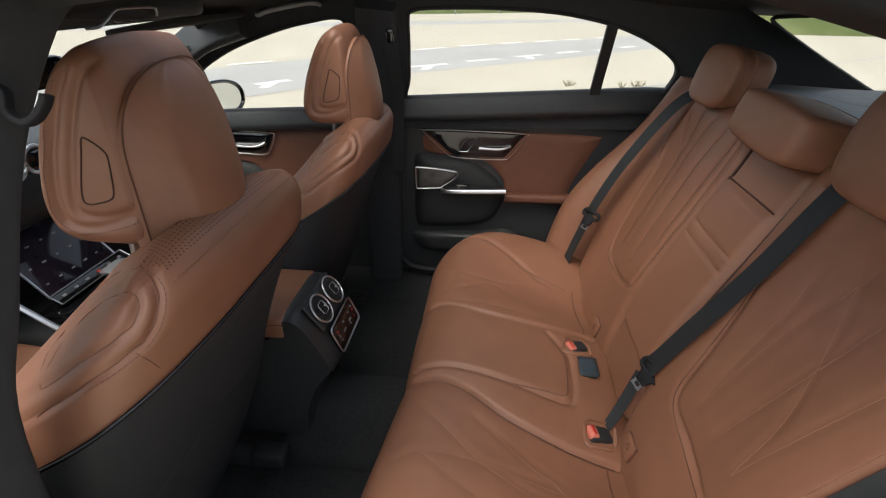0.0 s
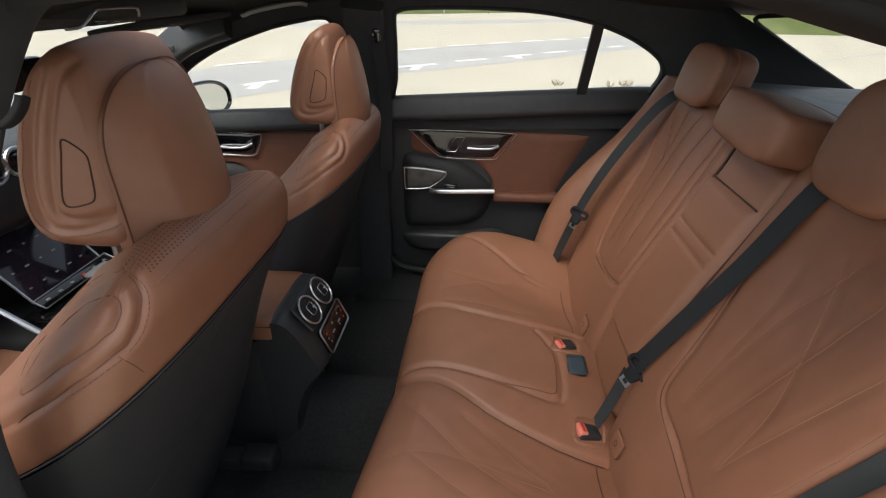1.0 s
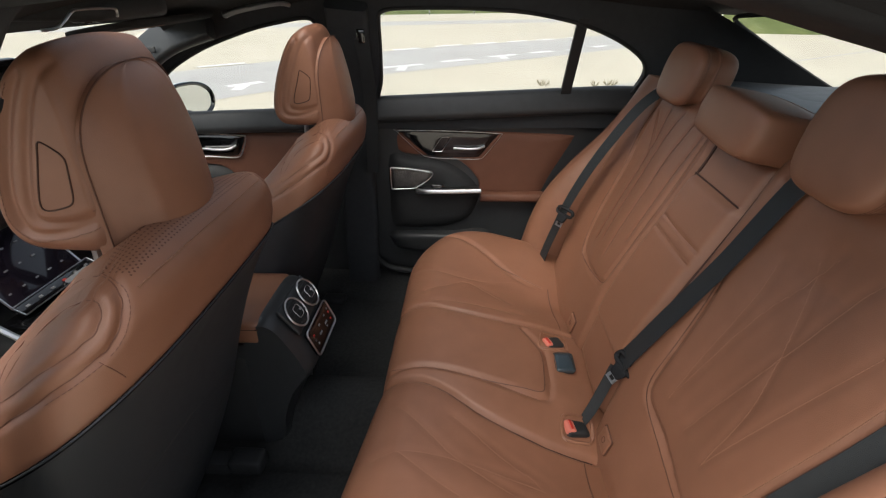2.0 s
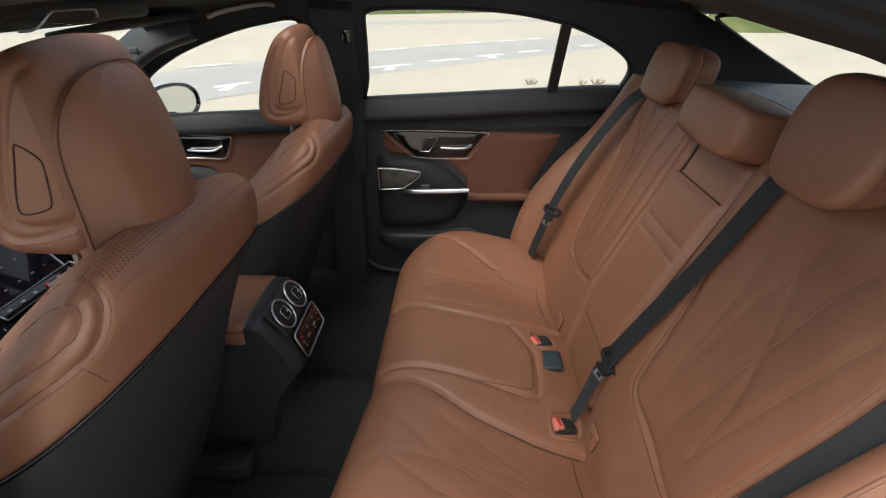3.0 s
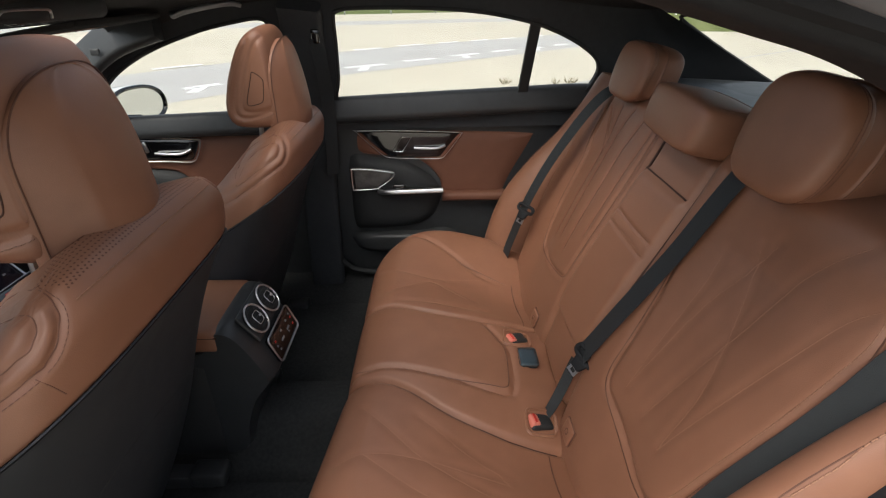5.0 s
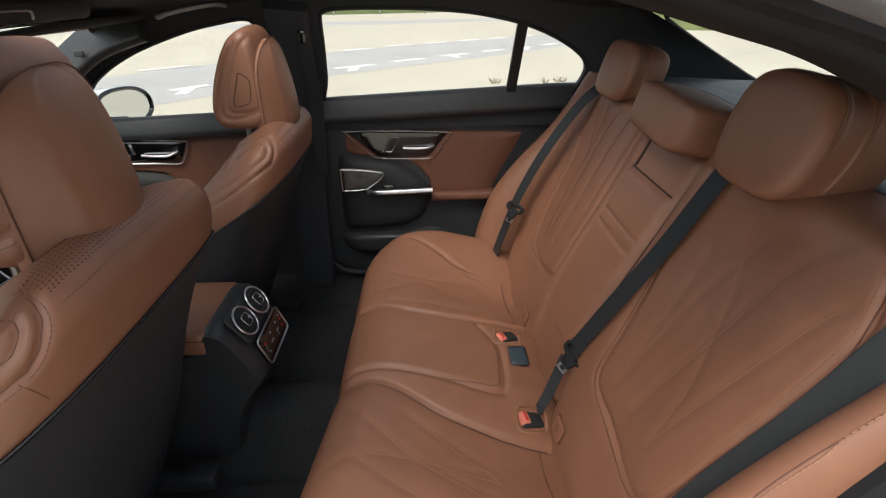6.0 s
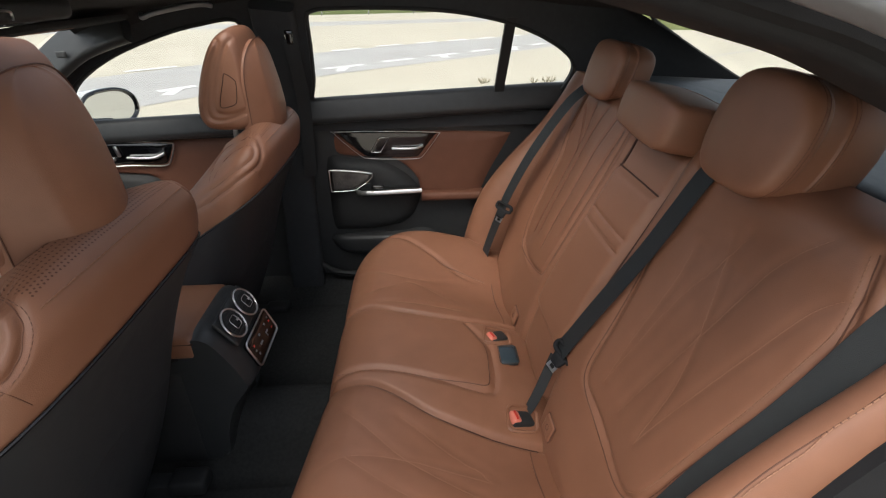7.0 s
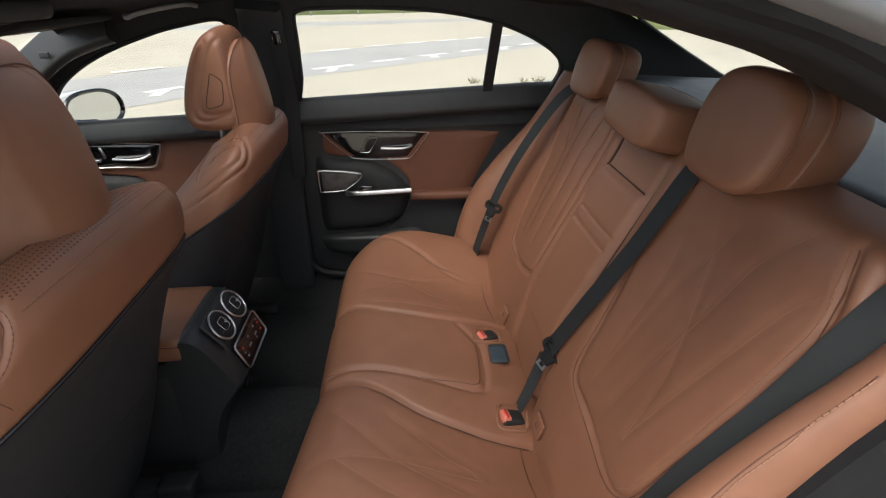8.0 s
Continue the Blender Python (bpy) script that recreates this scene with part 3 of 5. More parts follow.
# ---- far doors ----


def on_door(a, b, d):
    """Inner face of the far doors: a along the car, b up, d into the cabin."""
    return (a, 0.735 - d - 0.06 * max(0.0, b - 0.90), b)


def panel(outline, depth, offset=0.0, n=4, smooth_it=True):
    ring = spline2(outline, n) if smooth_it else outline
    return plate(ring, [], lambda a, b, d: on_door(a, b, d + 0.0), depth, offset)


def bulged(outline, n, lift, x0, x1, z0, z1, nx=40, nz=24, base=0.0):
    """A padded panel: a grid cut to a rounded outline in (x, z) by radial scaling."""
    cx, cz = (x0 + x1) / 2, (z0 + z1) / 2
    ring = spline2(outline, n)
    rows = []
    for k in range(9):
        u = k / 8
        rows.append([on_door(cx + (a - cx) * u, cz + (b - cz) * u, base + lift * (1 - u ** 6) + (0.0 if k < 8 else -0.012)) for a, b in ring])
    return grid_mesh(rows, True)


door = thing("rear_door", "closed rear car door with cognac leather and gloss black trim", "car door", (0, 0, 0))
body = [(-0.28, 0.36), (-0.10, 0.34), (0.10, 0.36), (0.25, 0.42), (0.40, 0.60), (0.60, 0.86), (0.66, 1.0), (-0.27, 0.965), (-0.285, 0.7)]
part("door_body", plate(body, [], on_door, 0.04, -0.042), TRIM, door)
# upper ledge, rounded towards the glass
path = [Vector((x, 0.712, 0.955 + 0.034 * min(1, (x + 0.26) / 0.75))) for x in np.linspace(-0.262, 0.60, 30)]
part("door_ledge", add_sweep(bmesh.new(), path, rect(0.042, 0.028, 0.02, 4), Vector((0, -1, 0.28))), TRIM, door)
LEA = [(-0.222, 0.845), (-0.216, 0.882), (-0.19, 0.893), (0.0, 0.890), (0.2, 0.884), (0.41, 0.874), (0.425, 0.86), (0.395, 0.80), (0.35, 0.715), (0.325, 0.655), (0.30, 0.632), (0.2, 0.633), (0.10, 0.645), (0.085, 0.70), (0.04, 0.755), (-0.02, 0.79), (-0.10, 0.80), (-0.205, 0.806)]
lp = part("leather_panel", bulged(LEA, 3, 0.012, -0.22, 0.42, 0.70, 0.88), DOORSHADE, door, "cognac leather door insert, darkened for shade")
ledge = [Vector(on_door(x, 0.652, 0.018)) for x in np.linspace(0.095, 0.315, 12)]
part("arm_ledge", add_sweep(bmesh.new(), ledge, rect(0.016, 0.026, 0.013, 4), Vector((0, -1, 0))), DOORSHADE, door, "padded cognac leather arm ledge, darkened for shade")
POD = [(-0.232, 0.80), (-0.15, 0.796), (-0.06, 0.785), (0.0, 0.765), (0.06, 0.722), (0.095, 0.675), (0.098, 0.64), (0.07, 0.57), (0.02, 0.535), (-0.08, 0.515), (-0.2, 0.51), (-0.235, 0.53), (-0.238, 0.65)]
part("pod", bulged(POD, 3, 0.03, -0.238, 0.098, 0.51, 0.80), DARK, door, "black plastic arm rest pod")
part("pocket", bulged([(-0.235, 0.50), (0.0, 0.505), (0.1, 0.52), (0.16, 0.49), (0.1, 0.44), (-0.05, 0.42), (-0.2, 0.425), (-0.24, 0.45)], 3, 0.03, -0.24, 0.16, 0.42, 0.52), TRIM, door, "map pocket")
HAND = [(-0.192, 0.881), (-0.186, 0.886), (0.0, 0.882), (0.15, 0.876), (0.159, 0.869), (0.135, 0.835), (0.105, 0.797), (0.085, 0.787), (0.0, 0.787), (-0.085, 0.792), (-0.11, 0.803), (-0.15, 0.838)]
part("handle_panel", bulged(HAND, 3, 0.002, -0.19, 0.16, 0.79, 0.885, base=0.014), PIANO, door, "gloss black handle panel")
ringp = [Vector(on_door(a, b, 0.018)) for a, b in spline2(HAND, 4)]
part("chrome_edge", tube(ringp, 0.0011, 6, True), CHROME, door, "thin chrome edge")
top_edge = [Vector(on_door(a, b, 0.021)) for a, b in [(-0.19, 0.884), (-0.1, 0.8855), (0.0, 0.8835), (0.1, 0.880), (0.15, 0.877)]]
part("chrome_strip", tube(top_edge, 0.0021, 6), CHROME, door, "bright chrome strip")
hb = [Vector(on_door(a, b, d)) for a, b, d in [(0.0, 0.826, 0.022), (0.04, 0.825, 0.026), (0.08, 0.826, 0.026), (0.105, 0.832, 0.018)]]
part("door_handle", add_sweep(bmesh.new(), spline(hb, 5), rect(0.004, 0.006, 0.003), Vector((0, -1, 0.3))), CHROME, door, "chrome door handle")
sw = [Vector(on_door(a, b, 0.026)) for a, b in [(-0.072, 0.815), (-0.045, 0.858), (-0.038, 0.864), (-0.008, 0.864), (-0.03, 0.83), (-0.04, 0.815)]]
part("seat_switch", tube(sw, 0.0010, 5, True), CHROME, door, "seat adjustment symbol outline")
TW = [(-0.217, 0.752), (-0.212, 0.760), (-0.15, 0.757), (-0.085, 0.748), (-0.071, 0.741), (-0.085, 0.722), (-0.12, 0.697), (-0.14, 0.687), (-0.205, 0.684), (-0.216, 0.690)]
part("tweeter_grille", bulged(TW, 3, 0.006, -0.217, -0.071, 0.685, 0.76, base=0.040), GRILLE, door, "perforated metal speaker grille")
part("tweeter_edge", tube([Vector(on_door(a, b, 0.045)) for a, b in spline2(TW, 4)], 0.0022, 6, True), CHROME, door, "chrome speaker rim")
bar = [Vector((x, y, z)) for x, y, z in [(-0.124, 0.690, 0.679), (-0.10, 0.672, 0.682), (0.0, 0.668, 0.686), (0.097, 0.667, 0.690)]]
part("pull_bar", add_sweep(bmesh.new(), spline(bar, 6), rect(0.008, 0.010, 0.004), Vector((0, -1, 0.2))), CHROME, door, "brushed metal pull bar")
part("pull_cup", box((0.105, 0.024, 0.012), (-0.012, 0.695, 0.678), 0.008), DARK, door)
part("window_switch", puff((0.022, 0.007, 0.008), 0.005, 5, None, (-0.055, 0.679, 0.700)), PIANO, door, "window switch")
# lower sill edge of the door
path = spline([(-0.27, 0.70, 0.95), (-0.285, 0.70, 0.7), (-0.295, 0.70, 0.45), (-0.27, 0.70, 0.38), (-0.2, 0.70, 0.352), (0.0, 0.70, 0.345), (0.2, 0.70, 0.37)], 6)
part("door_seal", tube(path, 0.012, 7), DARK, door)

fdoor = thing("front_door", "closed front car door with cognac leather and gloss black trim", "car door")
part("door_body", plate([(-1.35, 0.28), (-0.40, 0.28), (-0.395, 0.952), (-0.60, 0.942), (-1.35, 0.90)], [], on_door, 0.04, -0.042), TRIM, fdoor)
path = [Vector((x, 0.712, 0.898 + 0.028 * (x + 1.1) / 0.7)) for x in np.linspace(-1.2, -0.4, 20)]
part("door_ledge", add_sweep(bmesh.new(), path, rect(0.038, 0.028, 0.02, 4), Vector((0, -1, 0.28))), TRIM, fdoor)
FL = [(-1.05, 0.86), (-1.0, 0.878), (-0.8, 0.876), (-0.5, 0.880), (-0.43, 0.875), (-0.42, 0.8), (-0.43, 0.66), (-0.5, 0.64), (-0.7, 0.645), (-0.78, 0.70), (-0.85, 0.75), (-1.0, 0.77)]
part("leather_panel", bulged(FL, 3, 0.012, -1.05, -0.42, 0.64, 0.88), DOORSHADE, fdoor, "cognac leather door insert, darkened for shade")
FH = [(-1.02, 0.868), (-0.85, 0.869), (-0.735, 0.864), (-0.722, 0.853), (-0.74, 0.808), (-0.765, 0.786), (-0.85, 0.788), (-0.98, 0.792), (-1.03, 0.83)]
part("handle_panel", bulged(FH, 3, 0.008, -1.03, -0.72, 0.786, 0.869, base=0.014), PIANO, fdoor, "gloss black handle panel")
part("chrome_edge", tube([Vector(on_door(a, b, 0.021)) for a, b in spline2(FH, 4)], 0.0026, 6, True), CHROME, fdoor, "thin chrome edge")
hb = [Vector(on_door(a, b, d)) for a, b, d in [(-0.875, 0.818, 0.028), (-0.83, 0.817, 0.034), (-0.785, 0.818, 0.034), (-0.757, 0.828, 0.022)]]
part("door_handle", add_sweep(bmesh.new(), spline(hb, 5), rect(0.004, 0.009, 0.003), Vector((0, -1, 0.3))), CHROME, fdoor, "chrome door handle")
part("seat_switch", box((0.006, 0.004, 0.019), on_door(-0.905, 0.84, 0.028), 0.003, Matrix.Rotation(radians(-12), 4, "Y")), CHROME, fdoor, "chrome seat switch")
part("seat_switch", box((0.018, 0.004, 0.005), on_door(-0.935, 0.813, 0.028), 0.003), CHROME, fdoor, "chrome seat switch")
FP = [(-1.10, 0.77), (-0.95, 0.765), (-0.84, 0.757), (-0.77, 0.725), (-0.735, 0.68), (-0.74, 0.62), (-0.85, 0.52), (-1.1, 0.5)]
part("pod", bulged(FP, 3, 0.03, -1.1, -0.735, 0.5, 0.77), DARK, fdoor, "black plastic arm rest pod")
bar = [Vector((x, 0.675, z)) for x, z in [(-1.0, 0.668), (-0.9, 0.672), (-0.80, 0.68)]]
part("pull_bar", add_sweep(bmesh.new(), spline(bar, 6), rect(0.008, 0.010, 0.004), Vector((0, -1, 0.2))), CHROME, fdoor, "brushed metal pull bar")

# far B pillar trim with its belt
pf = thing("door_pillar", "dark cloth pillar between the far doors", "car pillar", kind="structure")
pr = spline([(-0.345, 0.70, 0.3), (-0.335, 0.708, 0.7), (-0.325, 0.695, 0.97), (-0.312, 0.645, 1.10), (-0.302, 0.61, 1.20), (-0.295, 0.57, 1.27)], 6)
part("pillar_trim", add_sweep(bmesh.new(), pr, rect(0.06, 0.022, 0.014), Vector((0, -1, 0))), PILLAR, pf)
part("belt_slider", puff((0.012, 0.008, 0.02), 0.006, 5, None, (-0.262, 0.583, 1.19)), PIANO, pf, "black belt height slider")
bw = spline([(-0.262, 0.578, 1.185), (-0.258, 0.60, 1.12), (-0.262, 0.655, 0.98), (-0.275, 0.67, 0.75)], 6)
fb = part("belt_webbing", add_sweep(bmesh.new(), bw, rect(0.0205, 0.0008), Vector((0.55, -1, 0.2))), WEB)
tagged(fb, "black seat belt hanging on the far door pillar", "seat belt")

# outside mirror
mir = thing("door_mirror", "white and black door mirror outside the front window", "door mirror")


def egg(cx, cz, rx, rz, n=36):
    out = []
    for k in range(n):
        t = 2 * math.pi * k / n
        c, s = math.cos(t), math.sin(t)
        w = rx * (1.0 if c > 0 else 0.95)
        out.append((cx + w * math.copysign(abs(c) ** 0.8, c), cz + rz * math.copysign(abs(s) ** 0.85, s) - 0.008 * c))
    return out


def mirror_place(a, b, d):
    return Vector((-1.01 - d + 0.25 * (a - 0.93) - 0.04 * (b - 0.938), a, b))


shellp = []
for u, d in ((1.0, -0.005), (1.07, 0.0), (1.1, 0.02), (1.05, 0.06), (0.85, 0.10), (0.5, 0.125), (0.05, 0.13)):
    shellp.append([mirror_place(0.92 + (a - 0.92) * u - 0.05 * max(0, (0.92 - a) / 0.118) * min(1, max(0, d + 0.005) / 0.02), 0.938 + (b - 0.938) * u, d) for a, b in egg(0.92, 0.938, 0.118, 0.062)])
part("mirror_shell", grid_mesh(shellp, True), PAINT, mir, "white painted mirror housing")
part("mirror_rim", tube([mirror_place(a, b, -0.006) for a, b in egg(0.92, 0.938, 0.120, 0.063)], 0.007, 6, True), PIANO, mir, "black mirror rim")
part("mirror_glass", plate(egg(0.92, 0.938, 0.116, 0.059), [], lambda a, b, d: mirror_place(a, b, d), 0.004, -0.004), MIRROR, mir, "mirror glass")
part("mirror_foot", add_sweep(bmesh.new(), spline([(-1.0, 0.74, 0.88), (-0.995, 0.80, 0.885), (-1.0, 0.86, 0.90)], 4), rect(0.03, 0.018, 0.01), Vector((0, 0, 1))), PIANO, mir)

# ---- overhead ----
oc = thing("overhead_console", "black roof console with a bright metal rim", "roof console")
part("console_body", puff((0.09, 0.10, 0.02), 0.015, 8, None, (-0.62, 0.0, 1.286)), DARK, oc)
part("console_rim", tube(spline([(-0.522, -0.244, 1.264), (-0.522, -0.217, 1.265), (-0.522, -0.196, 1.274), (-0.522, -0.178, 1.284), (-0.522, -0.160, 1.287), (-0.522, -0.086, 1.286), (-0.522, -0.076, 1.280), (-0.522, -0.078, 1.273)], 5), 0.0022, 6), CHROME, oc, "bright metal rim")
part("inner_mirror", puff((0.012, 0.11, 0.03), 0.01, 7, None, (-0.86, -0.04, 1.165)), PIANO, oc, "black rear-view mirror")
for y in (-0.03, 0.02, 0.07):
    part("button", puff((0.012, 0.012, 0.004), 0.003, 4, None, (-0.62, y, 1.264)), PIANO, oc)
for y in (0.36, -0.36):
    v = thing("sun_visor", "dark cloth sun visor folded against the headliner", "sun visor", group="sun visors")
    part("visor_board", puff((0.085, 0.18, 0.008), 0.007, 6, lambda u, a, w, p: p + Vector((0, 0, 0.012 * u)), (-0.745, y, 1.238)), CLOTH, v)
    part("visor_label", box((0.035, 0.05, 0.001), (-0.755, y - 0.02, 1.2285), 0, Matrix.Rotation(radians(-8), 4, "Y")), LEATHER2, v, "pale red printed warning label")
gh = thing("grab_handle", "grey plastic grab handle above the front window", "grab handle")
part("handle", add_sweep(bmesh.new(), spline([(-0.645, 0.575, 1.252), (-0.632, 0.555, 1.247), (-0.60, 0.545, 1.257), (-0.53, 0.54, 1.270), (-0.475, 0.545, 1.277), (-0.455, 0.57, 1.272)], 6), rect(0.008, 0.006, 0.004), Vector((0, -0.5, 1))), STEEL, gh, "light grey handle")

# ---- dashboard ----
dashb = thing("dashboard", "dark dashboard with a large glass screen", "dashboard", kind="structure")
part("dash_top", puff((0.22, 0.70, 0.10), 0.07, 10, None, (-1.32, 0, 0.86)), TRIM, dashb)
part("dash_lower", puff((0.2, 0.70, 0.2), 0.08, 8, None, (-1.38, 0, 0.62)), DARK, dashb)
scr_m = Matrix.Translation((-1.12, 0.09, 0.755)) @ Matrix.Rotation(radians(-38), 4, "Y")
scr = thing("centre_screen", "tall dark glass touch screen in the centre console", "touch screen")
b = box((0.006, 0.115, 0.16), (0, 0, 0), 0.004)
b.transform(scr_m)
part("screen_glass", b, SCREEN, scr)
b = tube([(0.008, y, z) for y, z in rect(0.117, 0.162, 0.012)], 0.003, 5, True)
b.transform(scr_m)
part("screen_rim", b, CHROME, scr, "thin metal rim")
rng = random.Random(4)
for i in range(5):
    for k in range(5):
        q = box((0.0008, 0.003 + 0.003 * rng.random(), 0.002), (0.0075, -0.09 + 0.042 * i, -0.12 + 0.05 * k), 0)
        q.transform(scr_m)
        part("icon", q, WHITEMARK, scr)
strip_m = Matrix.Translation((-1.0, 0.09, 0.635)) @ Matrix.Rotation(radians(-60), 4, "Y")
b = box((0.006, 0.125, 0.016), (0, 0, 0), 0.003)
b.transform(strip_m)
part("button_strip", b, PIANO, scr, "gloss black button strip")
b = tube([(0.007, y, z) for y, z in rect(0.126, 0.017, 0.003)], 0.0018, 5, True)
b.transform(strip_m)
part("strip_rim", b, CHROME, scr, "thin chrome rim")
for i in range(6):
    b = box((0.001, 0.005, 0.003), (0.0075, -0.10 + 0.04 * i, 0), 0)
    b.transform(strip_m)
    part("button_mark", b, REDMARK if i == 3 else WHITEMARK, scr)
cc = thing("centre_console", "black centre console between the front seats with leather lid", "centre console")
part("console_body", puff((0.40, 0.11, 0.16), 0.04, 10, lambda u, v, w, p: p + Vector((0, 0, 0.02 * u * (w > 0))), (-0.80, 0.0, 0.44)), DARK, cc)
part("console_tray", puff((0.16, 0.095, 0.012), 0.01, 6, None, (-0.88, 0.03, 0.605)), PIANO, cc, "gloss black tray cover")
part("tray_rim", tube(spline([(-0.96, -0.09, 0.60), (-1.02, -0.10, 0.66), (-1.1, -0.11, 0.74), (-1.18, -0.12, 0.84)], 6), 0.007, 6), CHROME, cc, "curved chrome rim")
part("phone_tray", puff((0.06, 0.04, 0.006), 0.005, 5, None, (-0.93, 0.14, 0.64)), STEEL, cc, "pale grey tray insert")
for y in (0.09, 0.16):
    av = thing("dash_vent", "round dashboard air vent with bright rim", "air vent", group="dashboard vents")
    part("vent_rim", tube([(-1.1, y + 0.034 * math.cos(t), 0.935 + 0.034 * math.sin(t)) for t in np.linspace(0, 6.283, 24, endpoint=False)], 0.005, 6, True), CHROME, av)
    part("vent_core", puff((0.02, 0.03, 0.03), 0.015, 6, None, (-1.118, y, 0.935)), PIANO, av)

# ---- front seats ----
SEAT_Z = [0.28, 0.40, 0.55, 0.70, 0.80, 0.87, 0.91, 0.955, 0.983, 1.006, 1.020, 1.028]
SEAT_XC = [-0.61, -0.572, -0.522, -0.478, -0.446, -0.422, -0.402, -0.387, -0.375, -0.357, -0.330, -0.320]
SEAT_A = [0.09, 0.11, 0.122, 0.127, 0.132, 0.141, 0.146, 0.141, 0.130, 0.101, 0.06, 0.025]
SEAT_B = [0.235, 0.245, 0.25, 0.255, 0.262, 0.266, 0.268, 0.264, 0.255, 0.232, 0.185, 0.10]
SPLIT = 0.91


def seat_ring(z, grow=0.0, n=144):
    """One level of the seat back; the levels dip towards the front near the edge of the shell."""
    xc, a, b = smooth_lerp(SEAT_Z, SEAT_XC, z), smooth_lerp(SEAT_Z, SEAT_A, z) + grow, smooth_lerp(SEAT_Z, SEAT_B, z) + grow
    w = math.exp(-((z - SPLIT) / 0.16) ** 2) if z < SPLIT else 1.0
    out = []
    for k in range(n):
        t = 2 * math.pi * k / n
        c, s = math.cos(t), math.sin(t)
        x = a * math.copysign(abs(c) ** 0.6, c)
        y = b * math.copysign(abs(s) ** 0.6, s)
        if x < 0:
            x += 0.05 * (1 - (y / b) ** 2) ** 2 if b > 0.1 else 0
            x -= 0.05 * (abs(y) / b) ** 4
        dip = w * (0.62 * (x - a) + 0.0)
        out.append((xc + x, y, z + dip))
    return out


WING_LOOP = [(-0.377, -0.247, 0.915), (-0.382, -0.223, 0.934), (-0.385, -0.195, 0.947), (-0.383, -0.160, 0.959), (-0.378, -0.126, 0.969), (-0.347, -0.131, 0.987), (-0.310, -0.152, 1.004), (-0.285, -0.168, 1.008), (-0.272, -0.176, 0.999), (-0.266, -0.186, 0.986), (-0.266, -0.199, 0.970), (-0.270, -0.212, 0.958), (-0.278, -0.224, 0.952), (-0.296, -0.242, 0.942), (-0.328, -0.256, 0.924), (-0.381, -0.259, 0.890)]
WING_OVAL = [(-0.376, -0.244, 0.917), (-0.366, -0.227, 0.940), (-0.357, -0.199, 0.961), (-0.339, -0.182, 0.978), (-0.313, -0.185, 0.993), (-0.290, -0.190, 0.999), (-0.280, -0.197, 0.992), (-0.278, -0.208, 0.982), (-0.283, -0.221, 0.973), (-0.298, -0.234, 0.964), (-0.329, -0.244, 0.947), (-0.362, -0.248, 0.924), (-0.376, -0.248, 0.915)]
WING_ROLL = [(-0.380, -0.235, 0.925), (-0.377, -0.210, 0.947), (-0.370, -0.180, 0.962), (-0.358, -0.155, 0.977), (-0.333, -0.156, 0.995)]
WING_LINK = [(-0.278, -0.224, 0.950), (-0.275, -0.216, 0.935), (-0.273, -0.207, 0.916)]


def side_of(line, g):
    """The near wing's line, mirrored for the other wing."""
    return [(x, -y * g, z) for x, y, z in line]


SIDE_PROFILE = [(-0.424, 1.054), (-0.414, 1.102), (-0.397, 1.152), (-0.377, 1.196), (-0.355, 1.224), (-0.330, 1.235), (-0.312, 1.229), (-0.299, 1.207), (-0.291, 1.16), (-0.287, 1.08), (-0.288, 1.022), (-0.31, 1.009), (-0.348, 1.007), (-0.398, 1.010), (-0.418, 1.024)]
SIDE_RIM = [(-0.352, 1.204), (-0.372, 1.164), (-0.395, 1.103), (-0.403, 1.069), (-0.400, 1.042), (-0.378, 1.033), (-0.336, 1.042), (-0.290, 1.060)]
SIDE_PANEL = [(-0.318, 1.215), (-0.339, 1.193), (-0.363, 1.135), (-0.380, 1.083), (-0.383, 1.056), (-0.366, 1.047), (-0.334, 1.051), (-0.291, 1.066)]
SIDE_INLAY = [(-0.350, 1.141), (-0.342, 1.139), (-0.327, 1.127), (-0.325, 1.118), (-0.327, 1.100), (-0.330, 1.080), (-0.335, 1.071), (-0.350, 1.066), (-0.364, 1.063), (-0.371, 1.067), (-0.369, 1.080), (-0.361, 1.104), (-0.353, 1.128)]


